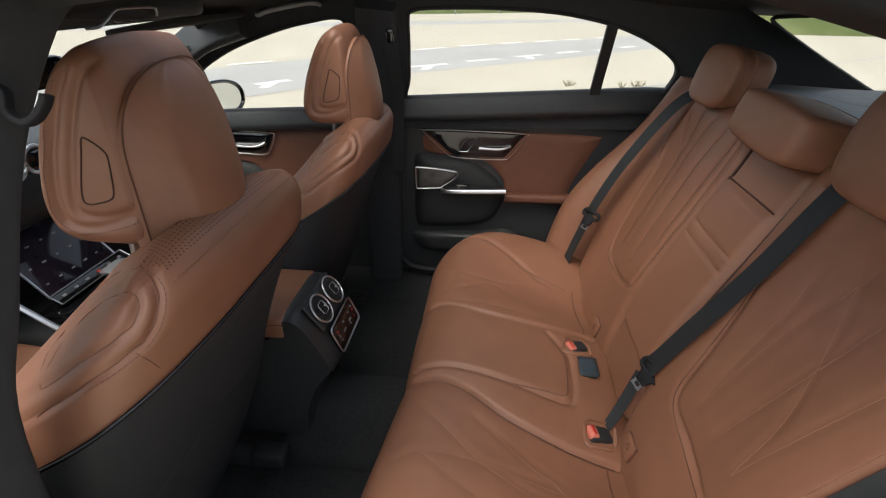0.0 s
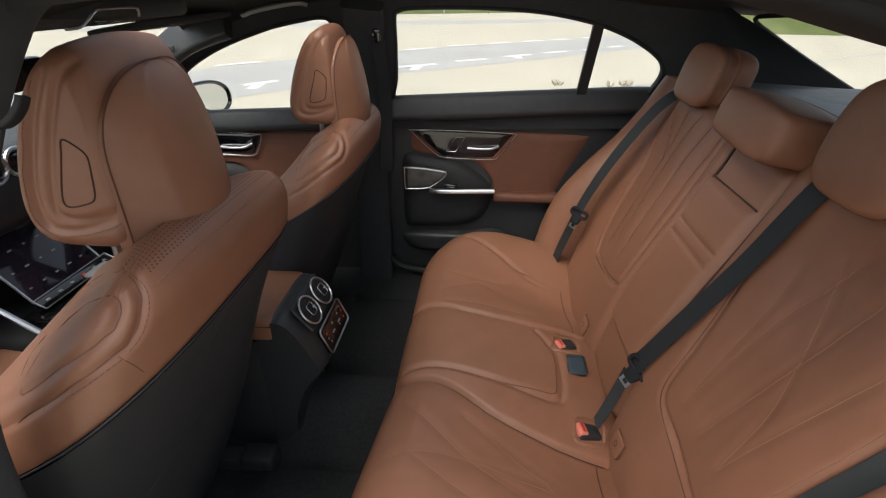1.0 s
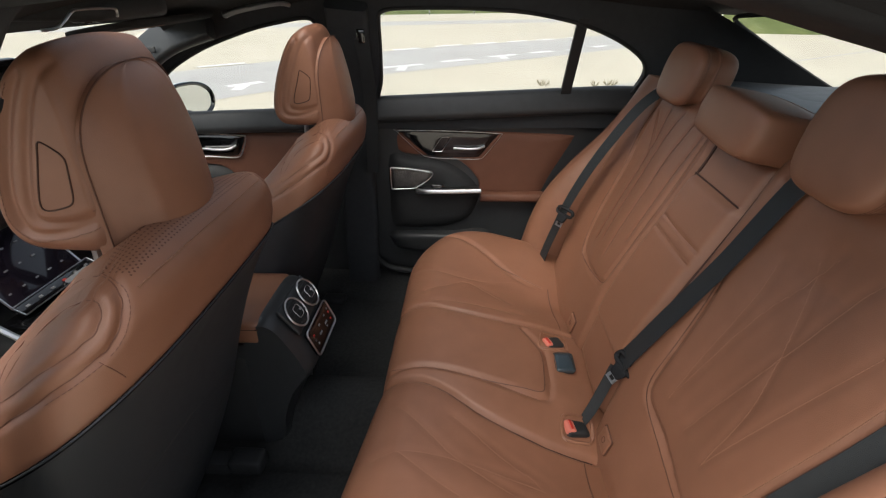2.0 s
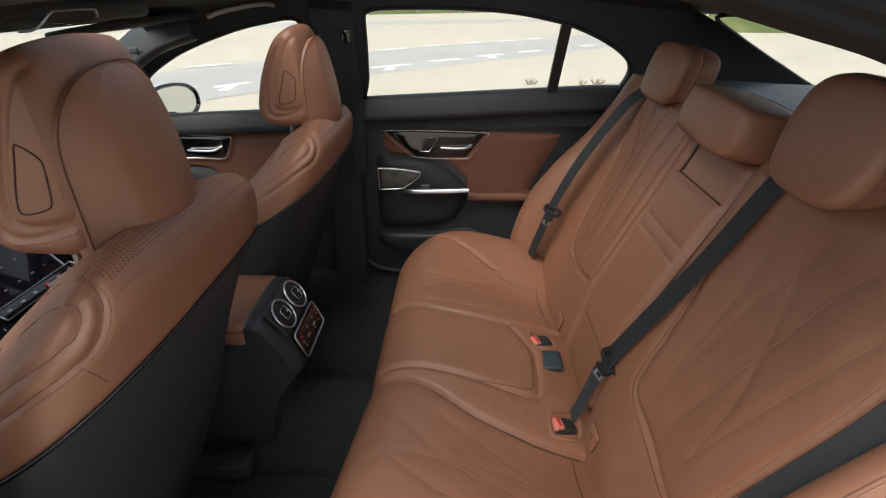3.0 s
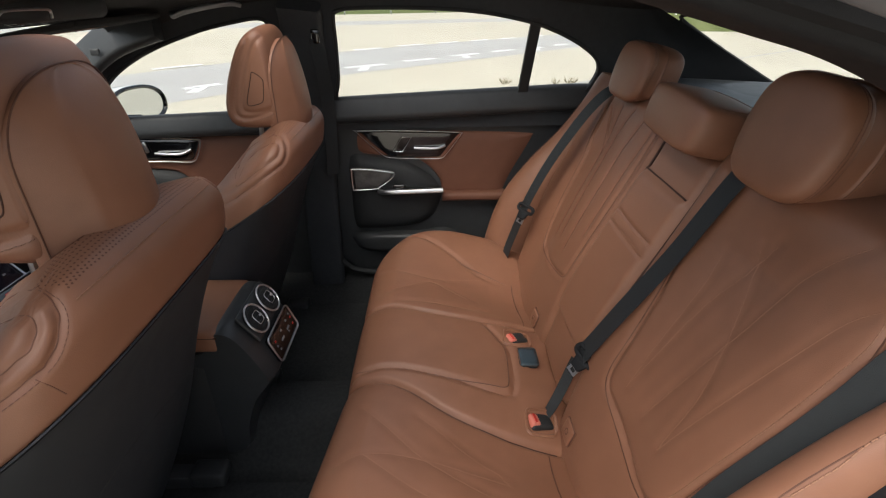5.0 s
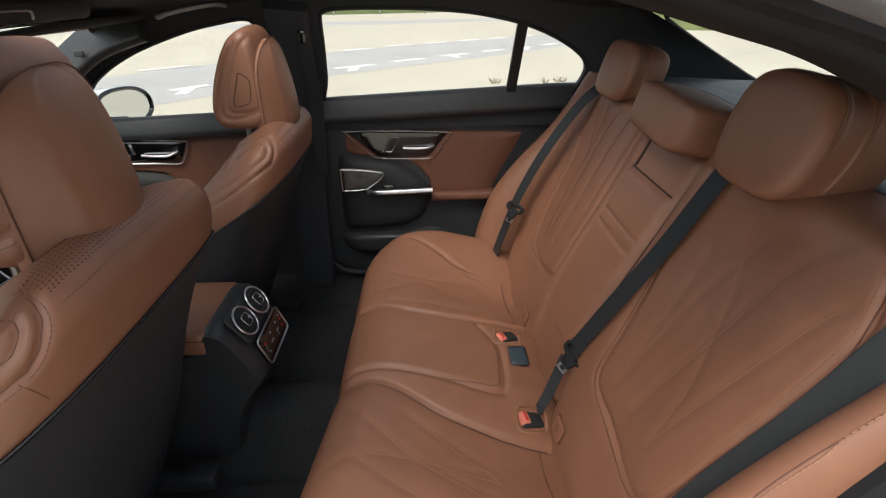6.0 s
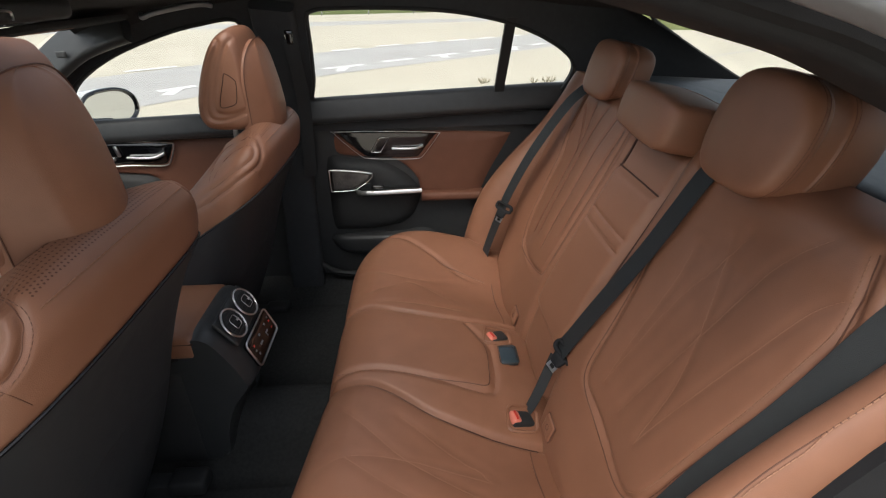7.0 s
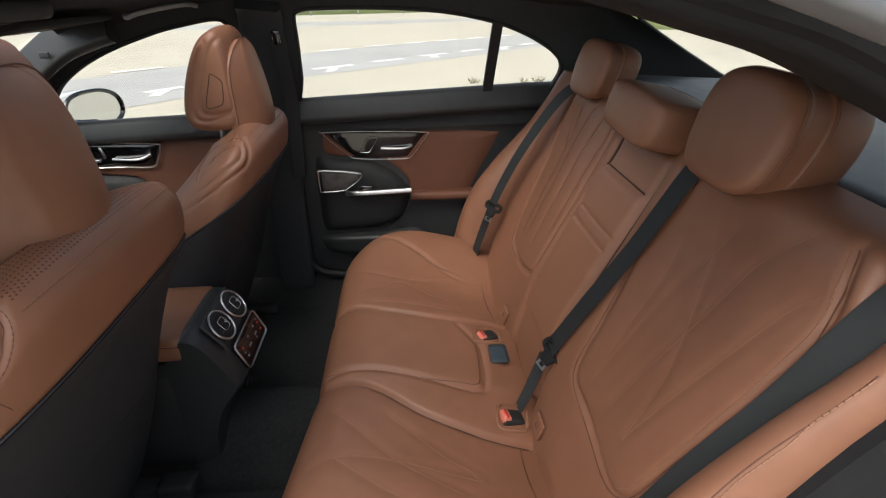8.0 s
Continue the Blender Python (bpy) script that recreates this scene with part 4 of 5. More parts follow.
def headrest_pad(hw=0.102):
    """The front block: a side profile drawn out across, its sides pressed in along the sewn lines."""
    ring = spline2(SIDE_PROFILE, 9)
    cx, cz = -0.348, 1.115
    rows = []
    steps = [(k, 0.0) for k in np.linspace(0.02, 0.80, 30)]
    steps += [(1 - 0.20 * (1 - math.sin(t)), 0.020 * (1 - math.cos(t))) for t in np.linspace(0.05, math.pi / 2, 12)]
    levels = [(k, -hw + e) for k, e in steps] + [(1.0, y) for y in np.linspace(-hw + 0.02, hw - 0.02, 15)[1:-1]] + [(k, hw - e) for k, e in reversed(steps)]
    for k, y in levels:
        row = []
        for a, b in ring:
            z = cz + (b - cz) * k
            row.append((cx + (a - cx) * k - 0.018 * (y / hw) ** 2 * max(0.0, (a - cx) * k / 0.06) - 0.004, y * (1 - 0.12 * max(0.0, (z - 1.06) / 0.17) ** 2), z - 0.010 * max(0.0, (z - 1.12) / 0.11) * (y / hw) ** 2))
        rows.append(row)
    flat_pts = [(p[0], p[2]) for r in rows for p in r]
    sink = relief(flat_pts, [SIDE_RIM], 0.0042, 0.005) + relief(flat_pts, [SIDE_PANEL], 0.0036, 0.005) - relief(flat_pts, [[(a - 0.011, b - 0.006) for a, b in SIDE_RIM[:6]]], 0.003, 0.010)
    n = len(ring)
    out = []
    for i, r in enumerate(rows):
        k, y = levels[i]
        w = min(1.0, max(0.0, (abs(y) - hw + 0.022) / 0.012)) * math.copysign(1, y)
        out.append([Vector(p) - Vector((0, sink[i * n + q] * w, 0)) for q, p in enumerate(r)])
    return capped(grid_mesh(out, True))


def capped(bm):
    bmesh.ops.holes_fill(bm, edges=[e for e in bm.edges if e.is_boundary])
    return bm


def cover_back(y):
    """Where the rear cover meets the pad, curving forwards at the sides."""
    return -0.290 - 0.018 * (y / 0.1) ** 2


def cover_width(z):
    return 0.0985 * (1 - max(0.0, min(1.0, (z - 1.095) / 0.112)) ** 2.6) ** (1 / 2.2)


def cover_outline(n):
    zs = [1.000 + 0.2065 * math.sin(math.pi / 2 * k / n) for k in range(n + 1)]
    return [(-cover_width(z), z) for z in zs] + [(cover_width(z), z) for z in reversed(zs[:-1])]


def headrest_cover():
    """The rear cover: an arched outline, swelling to the rear with soft corners."""
    rows = []
    for k in range(61):
        z = 0.992 + 0.2145 * math.sin(math.pi / 2 * k / 60)
        w = cover_width(z)
        d = smooth_lerp([0.99, 1.01, 1.05, 1.10, 1.14, 1.17, 1.19, 1.2065], [0.030, 0.040, 0.041, 0.035, 0.027, 0.019, 0.011, 0.0], z)
        r = [(-0.325, -w * 0.99, z - 0.004)]
        for q in range(49):
            u = -1 + 2 * q / 48
            u = math.copysign(1 - (1 - abs(u)) ** 1.35, u)
            crease = 0.0016 * math.exp(-((abs(u) - 0.60) / 0.08) ** 2)
            r.append((cover_back(u * w) + d * (1 - abs(u) ** 2.7) ** 0.9 + crease, u * w, z))
        r.append((-0.325, w * 0.99, z - 0.004))
        rows.append(r)
    return grid_mesh(rows)


def front_seat(at, label, shift=(0, 0, 0)):
    s = thing("front_seat", label, "car seat", at, "front seats")
    zs = list(np.linspace(SPLIT, 1.004, 60)) + [1.007, 1.010, 1.013, 1.0155, 1.018, 1.020, 1.022, 1.024, 1.0255, 1.027, 1.028]
    up = grid_mesh([seat_ring(z, 0.0, 400) for z in zs], True)
    bmesh.ops.holes_fill(up, edges=[e for e in up.edges if e.is_boundary and sum(v.co.z for v in e.verts) > 2.0])
    bmesh.ops.recalc_face_normals(up, faces=up.faces[:])
    for g in (-1, 1):
        pressed(up, [side_of(WING_LOOP, g)], 0.0045, 0.006)
        pressed(up, [side_of(WING_OVAL, g)], 0.0042, 0.006)
        pressed(up, [side_of(WING_ROLL, g)], -0.0045, 0.012)
    back = part("backrest", up, LEATHER, s, "cognac leather backrest shoulder")
    t = tree_of(back)
    zs = list(np.linspace(0.28, SPLIT - 0.004, 26))
    low = grid_mesh([seat_ring(z, 0.004) for z in zs], True)
    shell = part("back_shell", low, SHELL, s, "black hard plastic back shell")
    ts = tree_of(shell)
    part("shell_edge", tube([Vector(p) for p in seat_ring(SPLIT, 0.003)], 0.0015, 6, True), SHELL, back)
    # sewn loop, pressed oval and stitching on the wings
    for g in (-1, 1):
        loop, oval, link = (side_of(ln, g) for ln in (WING_LOOP, WING_OVAL, WING_LINK))
        part("seam", seam(loop, t, 0.0011, 0.0), SEAMSHADE, back)
        part("stitching", stitches([(x + 0.006, y, z - 0.002) for x, y, z in loop[5:13]], t, 0.0062, 0.0040, 0.0005, 0.0003), SEAMSHADE, back)
        part("stitching", stitches([(x + 0.003, y, z - 0.006) for x, y, z in loop[12:15]], t, 0.0062, 0.0040, 0.0005, 0.0003), SEAMSHADE, back)
        part("wing_inlay", seam(oval, t, 0.0010, 0.0), SEAMSHADE, back, "pressed oval in the wing")
        part("seam", seam(link, t, 0.0012), SEAMSHADE, back)
    part("stitching", stitches([(-0.252, y, 1.005) for y in np.linspace(-0.165, 0.165, 9)], t), THREAD, back)
    # perforated strip over the shoulder
    dots = bmesh.new()
    for i in range(52):
        for k in range(10):
            p = Vector((-0.262 - 0.0062 * k, -0.160 + 0.0062 * i + 0.0031 * (k % 2), 1.02))
            (q,), (nm,) = laid([p], t, 0.0002)
            m = Matrix.Translation(q) @ nm.to_track_quat("Z", "Y").to_matrix().to_4x4()
            bmesh.ops.create_circle(dots, cap_ends=True, radius=0.0013, segments=6, matrix=m)
    part("perforation", dots, GROOVE, back, "rows of small punched holes", False)
    # map pocket
    pocket = [(-0.378, 0.155, 0.620), (-0.369, 0.112, 0.639), (-0.359, 0.023, 0.663), (-0.354, -0.05, 0.679), (-0.357, -0.11, 0.677), (-0.365, -0.145, 0.668), (-0.379, -0.185, 0.648)]
    part("pocket_edge", seam(pocket, ts, 0.0034, 0.0012), TRIM, shell)
    # head rest: padded front block with pressed sides, and a smooth rear cover
    hr = part("headrest", headrest_pad(), LEATHER, s, "cognac leather head rest with stitched rim")
    th = tree_of(hr)
    cover = part("headrest_cover", headrest_cover(), LEATHER, hr, "smooth rear cover of the head rest")
    edge = [(cover_back(y), y, z) for y, z in cover_outline(40)]
    part("seam", tube([Vector(p) + Vector((0.0012, math.copysign(0.0008, p[1]), 0.0012 if p[2] > 1.12 else 0)) for p in edge], 0.0010, 6), GROOVE, cover)
    for g in (-1, 1):
        y = 0.12 * g
        part("inlay", seam([(x, y, z) for x, z in SIDE_INLAY], th, 0.0017, 0.0002, True, 5), CREVICE, hr, "cut outline of the side inlay")
        part("stitching", stitches([(x - 0.004, y, z - 0.003) for x, z in SIDE_RIM], th, 0.006, 0.0042, 0.0005, 0.0003), SEAMSHADE, hr)
    for y in (-0.06, 0.06):
        part("post", tube([(-0.365, y, 0.97), (-0.36, y, 1.03)], 0.006, 8), CHROME, hr, "chrome head rest post")
    hr.location = shift
    part("seat_cushion", puff((0.26, 0.25, 0.09), 0.06, 9, lambda u, v, w, p: p + Vector((0, 0, -0.03 * u + 0.03 * v * v)), (-0.82, 0, 0.42)), LEATHER, s, "cognac leather seat cushion")
    part("seat_base", puff((0.24, 0.22, 0.06), 0.02, 6, None, (-0.80, 0, 0.355)), DARK, s)
    for y in (-0.19, 0.19):
        part("seat_rail", box((0.30, 0.02, 0.018), (-0.72, y, 0.285), 0.004), DARK, s, "dark seat rail")
        part("rail_cover", puff((0.04, 0.026, 0.02), 0.01, 5, None, (-0.43, y, 0.295)), DARK, s)
    return s


front_seat((0, 0.37, 0.0), "cognac leather front seat with black back shell")
front_seat((-0.012, -0.37, 0.045), "cognac leather front seat raised higher, black back shell", (-0.020, 0.0, -0.010))

# ---- rear console end with vents ----
rc = thing("rear_vent_console", "dark console end with two round air vents and climate panel", "rear console")
side_profile = [(-0.62, 0.40), (-0.62, 0.622), (-0.45, 0.626), (-0.420, 0.638), (-0.404, 0.668), (-0.385, 0.684), (-0.362, 0.682), (-0.338, 0.66), (-0.305, 0.60), (-0.288, 0.555), (-0.29, 0.535), (-0.33, 0.48), (-0.36, 0.40), (-0.38, 0.32), (-0.5, 0.30)]
cons = bmesh.new()
prof = spline2(side_profile, 3)
levels = []
for v in np.linspace(-1, 1, 17):
    k = 1 - 0.075 * abs(v) ** 5
    levels.append([(-0.45 + (a + 0.45) * k, 0.108 * math.copysign(abs(v) ** 0.85, v), 0.52 + (b - 0.52) * k) for a, b in prof])
cons = grid_mesh(levels, True)
bmesh.ops.holes_fill(cons, edges=[e for e in cons.edges if e.is_boundary])
part("console_body", cons, TRIM, rc)
part("leather_cap", puff((0.112, 0.1105, 0.029), 0.013, 10, None, (-0.497, 0, 0.652)), LEATHER2, rc, "cognac leather console lid")
part("lid_split", box((0.10, 0.1112, 0.0008), (-0.487, 0, 0.664), 0.0003), CREVICE, rc)
face_m = Matrix.Translation((-0.333, 0, 0.660)) @ Matrix.Rotation(radians(54), 4, "Y")
# local: x down the face, y across, z out of the face
part("vent_bezel", (lambda q: (q.transform(face_m), q)[1])(puff((0.037, 0.080, 0.004), 0.004, 8, None, (0.0, 0, 0.002))), TRIM, rc)
for y in (-0.041, 0.041):
    def put(q):
        q.transform(face_m @ Matrix.Translation((0, y, 0.008)))
        return q
    ring = part("vent_ring", put(tube([(0.0345 * math.cos(t), 0.0345 * math.sin(t), 0.004) for t in np.linspace(0, 6.2832, 40, endpoint=False)], 0.0023, 8, True)), CHROME, rc, "chrome vent ring")
    part("vent_core", put(puff((0.031, 0.031, 0.004), 0.003, 8, lambda u, v, w, p: Vector((p.x * math.sqrt(max(0.3, 1 - v * v / 2)), p.y * math.sqrt(max(0.3, 1 - u * u / 2)), p.z)), (0, 0, 0.001))), DARK, ring)
    for k in range(-2, 3):
        h = math.sqrt(0.029 ** 2 - (k * 0.011) ** 2)
        part("vent_slat", put(box((0.0012, h, 0.003), (k * 0.011, 0, 0.005), 0.0006)), DARK, ring)
    part("vent_knob", put(tube([(x, q, 0.009) for x, q in rect(0.014, 0.013, 0.006)], 0.0008, 6, True)), CHROME, ring, "square chrome knob rim")
    part("vent_knob", put(puff((0.0026, 0.0042, 0.002), 0.0015, 4, None, (0.001, 0.010, 0.010))), CHROME, ring)
ctl_m = Matrix.Translation((-0.300, 0.012, 0.584)) @ Matrix.Rotation(radians(68), 4, "Y")


def ctl(q):
    q.transform(ctl_m)
    return q


part("climate_panel", ctl(puff((0.032, 0.072, 0.006), 0.005, 6, None, (0, 0, 0.006))), PIANO, rc, "gloss black climate panel")
part("panel_rim", ctl(tube([(x, y, 0.011) for x, y in rect(0.033, 0.073, 0.010)], 0.0022, 6, True)), CHROME, rc, "chrome rim of the climate panel")
for i, (x, y, w, mt) in enumerate([(-0.012, -0.052, 0.005, REDMARK), (0.0, -0.055, 0.004, WHITEMARK), (0.012, -0.05, 0.004, WHITEMARK), (0.004, -0.02, 0.013, WHITEMARK), (-0.012, -0.01, 0.006, WHITEMARK), (0.004, 0.022, 0.012, WHITEMARK),
                                   (-0.012, 0.03, 0.005, WHITEMARK), (0.012, 0.018, 0.003, WHITEMARK), (-0.004, 0.055, 0.005, REDMARK), (0.012, 0.05, 0.004, REDMARK), (-0.014, 0.056, 0.003, WHITEMARK)]):
    part("panel_mark", ctl(box((0.0022, w * 0.6, 0.0006), (x, y, 0.0128))), mt, rc)

# ---- rear bench ----
bench = thing("rear_bench", "cognac leather rear bench with quilted stitching and folded arm rest", "car seat")

PX = [0.0, 0.10, 0.20, 0.29, 0.38, 0.50, 0.62, 0.74, 0.86, 0.95, 1.0]
PROF_X = [-0.085, -0.122, -0.128, -0.108, -0.065, 0.0, 0.08, 0.17, 0.26, 0.34, 0.40]
PROF_Z = [0.34, 0.42, 0.49, 0.542, 0.568, 0.577, 0.570, 0.552, 0.528, 0.500, 0.470]


def cushion(s, y):
    """The seat cushion's surface: s from the front's foot to the back, y across."""
    x, z = smooth_lerp(PX, PROF_X, s), smooth_lerp(PX, PROF_Z, s)
    a = abs(y)
    x += (0.11 * max(0, (a - 0.36) / 0.24) ** 2.2) * (1 - s) ** 0.7
    x -= 0.05 * max(0, (-y - 0.12) / 0.33) * (1 - s) ** 0.7
    side = 1 / (1 + math.exp(-(a - 0.135) / 0.008))
    dish = -0.034 * math.exp(-((a - 0.28) / 0.11) ** 2) * min(1, max(0, (s - 0.42) / 0.4))
    bol = 0.014 * (1 / (1 + math.exp(-(a - 0.47) / 0.03))) * min(1, max(0, (s - 0.3) / 0.3))
    centre = (1 - side) * 0.006 * (1 - (a / 0.14) ** 2)
    edge = -0.055 * max(0, (a - 0.55) / 0.07) ** 2
    return Vector((x, y, z + dish * side + bol + centre + edge))


def seam_near(s):
    return -smooth_lerp([0, 0.40, 0.51, 0.67, 0.87, 1.0], [0.128, 0.135, 0.155, 0.213, 0.247, 0.25], s)


def seam_far(s):
    return smooth_lerp([0, 0.40, 0.56, 0.70, 0.90, 1.0], [0.152, 0.146, 0.118, 0.106, 0.112, 0.12], s)


# sewn lines of the cushions, as (x, y)
NEAR_LINES = [[(-0.075, -0.215), (0.0, -0.285), (0.06, -0.333), (0.18, -0.39)], [(-0.11, -0.345), (-0.043, -0.327), (0.07, -0.333), (0.225, -0.349)], [(0.042, -0.234), (0.13, -0.29), (0.225, -0.345)],
              [(-0.058, -0.33), (0.043, -0.401), (0.16, -0.45)], [(-0.1, -0.46), (0.0, -0.44), (0.1, -0.45), (0.21, -0.47)]]
FAR_LINES = [[(-0.06, 0.215), (0.0, 0.245), (0.065, 0.28), (0.176, 0.222)], [(-0.09, 0.345), (0.0, 0.31), (0.10, 0.30), (0.225, 0.33)], [(-0.025, 0.165), (0.08, 0.160), (0.202, 0.160)]]
NEAR_BORDER = [[(-0.03, -0.535), (0.10, -0.50), (0.22, -0.46), (0.31, -0.43)], [(0.325, -0.25), (0.318, -0.33), (0.32, -0.43)]]
FAR_BORDER = [[(-0.02, 0.545), (0.024, 0.522), (0.117, 0.440), (0.20, 0.365), (0.30, 0.335)], [(0.322, 0.115), (0.328, 0.20), (0.325, 0.335)]]
MID_BORDER = [[(-0.12, -0.10), (-0.04, -0.100), (0.056, -0.116), (0.15, -0.134), (0.222, -0.142), (0.243, -0.125), (0.248, -0.06), (0.247, 0.0), (0.236, 0.022), (0.20, 0.085)]]


def pad(y0, y1, n, lines, border, m=150):
    grid = []
    for i in range(m + 1):
        s = i / m
        a, b = y0(s), y1(s)
        for k in range(n + 1):
            u = (1 - math.cos(math.pi * k / n)) / 2
            q = cushion(s, a + (b - a) * u)
            w = abs(b - a)
            e = sum(0.011 * math.exp(-(d / 0.0065) ** 2) + 0.004 * math.exp(-(d / 0.025) ** 2) for d in (u * w, (1 - u) * w))
            nrm = Vector((-1, 0, 0.25)) if s < 0.2 else Vector((-0.25 * max(0, 0.5 - s) * 4, 0, 1)).normalized()
            grid.append(q - nrm * e)
    flatp = [(p.x, p.y) for p in grid]
    sink = relief(flatp, border, 0.0075, 0.007)
    if lines:
        sink = sink + relief(flatp, lines, 0.0018, 0.010)
    front = np.array([max(0.0, min(1.0, (p.z - 0.50) / 0.03)) for p in grid])
    rows = [[grid[i * (n + 1) + k] - Vector((0, 0, sink[i * (n + 1) + k] * front[i * (n + 1) + k])) for k in range(n + 1)] for i in range(m + 1)]
    return grid_mesh(rows)


near_pad = part("seat_cushion", pad(lambda s: -0.62, seam_near, 110, NEAR_LINES, NEAR_BORDER), LEATHER, bench, "cognac leather seat cushion with quilted lines")
mid_pad = part("centre_cushion", pad(seam_near, seam_far, 80, [], MID_BORDER), LEATHER, bench, "cognac leather centre seat cushion")
far_pad = part("seat_cushion", pad(seam_far, lambda s: 0.60, 110, FAR_LINES, FAR_BORDER), LEATHER, bench, "cognac leather seat cushion with quilted lines")
TN, TM, TF = tree_of(near_pad), tree_of(mid_pad), tree_of(far_pad)

BZ = [0.44, 0.52, 0.60, 0.70, 0.80, 0.90, 1.00, 1.05, 1.075, 1.085]
BX = [0.335, 0.352, 0.372, 0.402, 0.445, 0.492, 0.538, 0.560, 0.585, 0.64]


def back_x(z):
    return smooth_lerp(BZ, BX, z)


def backrest(y, z):
    """The side back's surface, bowl-shaped between its bolsters."""
    a = abs(y)
    bowl = 0.022 * math.exp(-((a - 0.36) / 0.10) ** 2) * min(1, max(0, (z - 0.5) / 0.15)) * min(1, max(0.2, (1.08 - z) / 0.12))
    return Vector((back_x(z) + bowl - 0.012, y, z))


# sewn lines of the backs, as (y, z) for one side
FAR_QUILT = [[(0.392, 1.022), (0.362, 0.974), (0.315, 0.925)], [(0.240, 1.052), (0.275, 0.975), (0.268, 0.898), (0.253, 0.812), (0.235, 0.73)], [(0.165, 1.045), (0.188, 0.970), (0.185, 0.885), (0.179, 0.795), (0.172, 0.72)], [(0.325, 1.045), (0.335, 0.975), (0.318, 0.88), (0.302, 0.79), (0.285, 0.71)],
             [(0.105, 1.045), (0.116, 0.952), (0.117, 0.874), (0.114, 0.79)]]
NEAR_QUILT = [[(0.303, 0.701), (0.313, 0.802), (0.326, 0.901), (0.358, 1.006)], [(0.361, 0.696), (0.380, 0.795), (0.401, 0.896), (0.423, 0.985), (0.478, 1.060)], [(0.434, 0.704), (0.466, 0.820), (0.491, 0.910), (0.514, 0.985), (0.539, 1.020)],
              [(0.434, 0.704), (0.428, 0.799), (0.397, 0.870), (0.367, 0.930), (0.336, 0.987)], [(0.303, 0.701), (0.299, 0.815), (0.297, 0.900), (0.287, 0.953)]]
NEAR_INSERT = [(0.190, 1.04), (0.202, 0.944), (0.229, 0.848), (0.244, 0.752), (0.248, 0.691), (0.262, 0.661), (0.304, 0.646), (0.374, 0.633), (0.449, 0.634), (0.490, 0.650), (0.517, 0.69), (0.534, 0.778), (0.548, 0.868), (0.556, 0.947), (0.557, 0.99), (0.544, 1.031), (0.525, 1.066)]
FAR_INSERT = [(0.088, 1.04), (0.086, 0.95), (0.086, 0.87), (0.088, 0.79), (0.092, 0.72), (0.100, 0.682), (0.13, 0.668), (0.20, 0.655), (0.29, 0.644), (0.345, 0.640), (0.366, 0.665), (0.378, 0.718), (0.391, 0.799), (0.402, 0.886), (0.425, 0.942), (0.424, 1.0), (0.41, 1.06)]


def back_pad(g, y0, y1, n=130, m=180):
    grid = []
    h0, h1 = (0.028, 0.014) if g < 0 else (0.014, 0.028)
    for i in range(m + 1):
        z = 0.44 + 0.645 * i / m
        a, b = y0(z), y1(z)
        for k in range(n + 1):
            u = (1 - math.cos(math.pi * k / n)) / 2
            q = backrest(a + (b - a) * u, z)
            w = abs(b - a)
            e = sum(h * math.exp(-(d / 0.014) ** 2) for d, h in ((u * w, h0), ((1 - u) * w, h1)))
            grid.append(q + Vector((e, 0, -0.3 * e)))
    side = [(p.y * g, p.z) for p in grid]
    sink = relief(side, [NEAR_INSERT if g < 0 else FAR_INSERT], 0.0075, 0.0070) + relief(side, NEAR_QUILT if g < 0 else FAR_QUILT, 0.0020 if g < 0 else 0.0032, 0.010 if g < 0 else 0.0065)
    return grid_mesh([[grid[i * (n + 1) + k] + Vector((sink[i * (n + 1) + k], 0, 0)) for k in range(n + 1)] for i in range(m + 1)])


bn = part("backrest", back_pad(-1, lambda z: -lerp([0.44, 0.6, 0.8, 1.0, 1.09], [0.53, 0.55, 0.58, 0.60, 0.56], z), lambda z: -lerp([0.44, 0.62, 0.98, 1.09], [0.17, 0.158, 0.145, 0.14], z)), LEATHER, bench, "cognac leather backrest with quilted lines")
bf = part("backrest", back_pad(1, lambda z: lerp([0.44, 0.62, 0.98, 1.09], [0.05, 0.057, 0.064, 0.066], z), lambda z: lerp([0.44, 0.6, 0.8, 1.0, 1.09], [0.50, 0.51, 0.53, 0.54, 0.50], z)), LEATHER, bench, "cognac leather backrest with quilted lines")
TBN, TBF = tree_of(bn), tree_of(bf)


# folded centre arm rest: long pad with a stitched band, pads above and below it, and its side gaps
ARM_Y = -0.046


def arm_piece(z0, z1, hw, out, n=16, soft=0.008):
    rows = []
    for i in range(n + 1):
        u = i / n
        z = z0 + (z1 - z0) * u
        r = []
        for k in range(41):
            v = math.sin(math.pi / 2 * (-1 + 2 * k / 40))
            L = z1 - z0
            e = 0.018 * math.exp(-((1 - abs(v)) * hw / 0.009) ** 2) + 0.011 * (math.exp(-(u * L / soft) ** 2) + math.exp(-((1 - u) * L / soft) ** 2))
            r.append(Vector((back_x(z) - out + e - 0.004 * (1 - v * v), ARM_Y + v * hw, z)))
        rows.append(r)
    return grid_mesh(rows)


armb = arm_piece(0.628, 0.976, 0.1035, 0.016, 90)
pressed(armb, [[(back_x(z) - 0.018, ARM_Y + y, z) for y in np.linspace(-0.1, 0.1, 5)] for z in (0.887, 0.861)], -0.0035, 0.004)
arm = part("arm_rest", armb, LEATHER2, bench, "folded cognac leather arm rest with a double stitched band")
TA = tree_of(arm)
part("arm_rest_top", arm_piece(0.956, 1.050, 0.1025, 0.004, 30), LEATHER2, bench, "leather pad above the arm rest")
part("arm_rest_base", arm_piece(0.50, 0.642, 0.112, 0.004, 30), LEATHER2, bench, "leather pad below the arm rest")
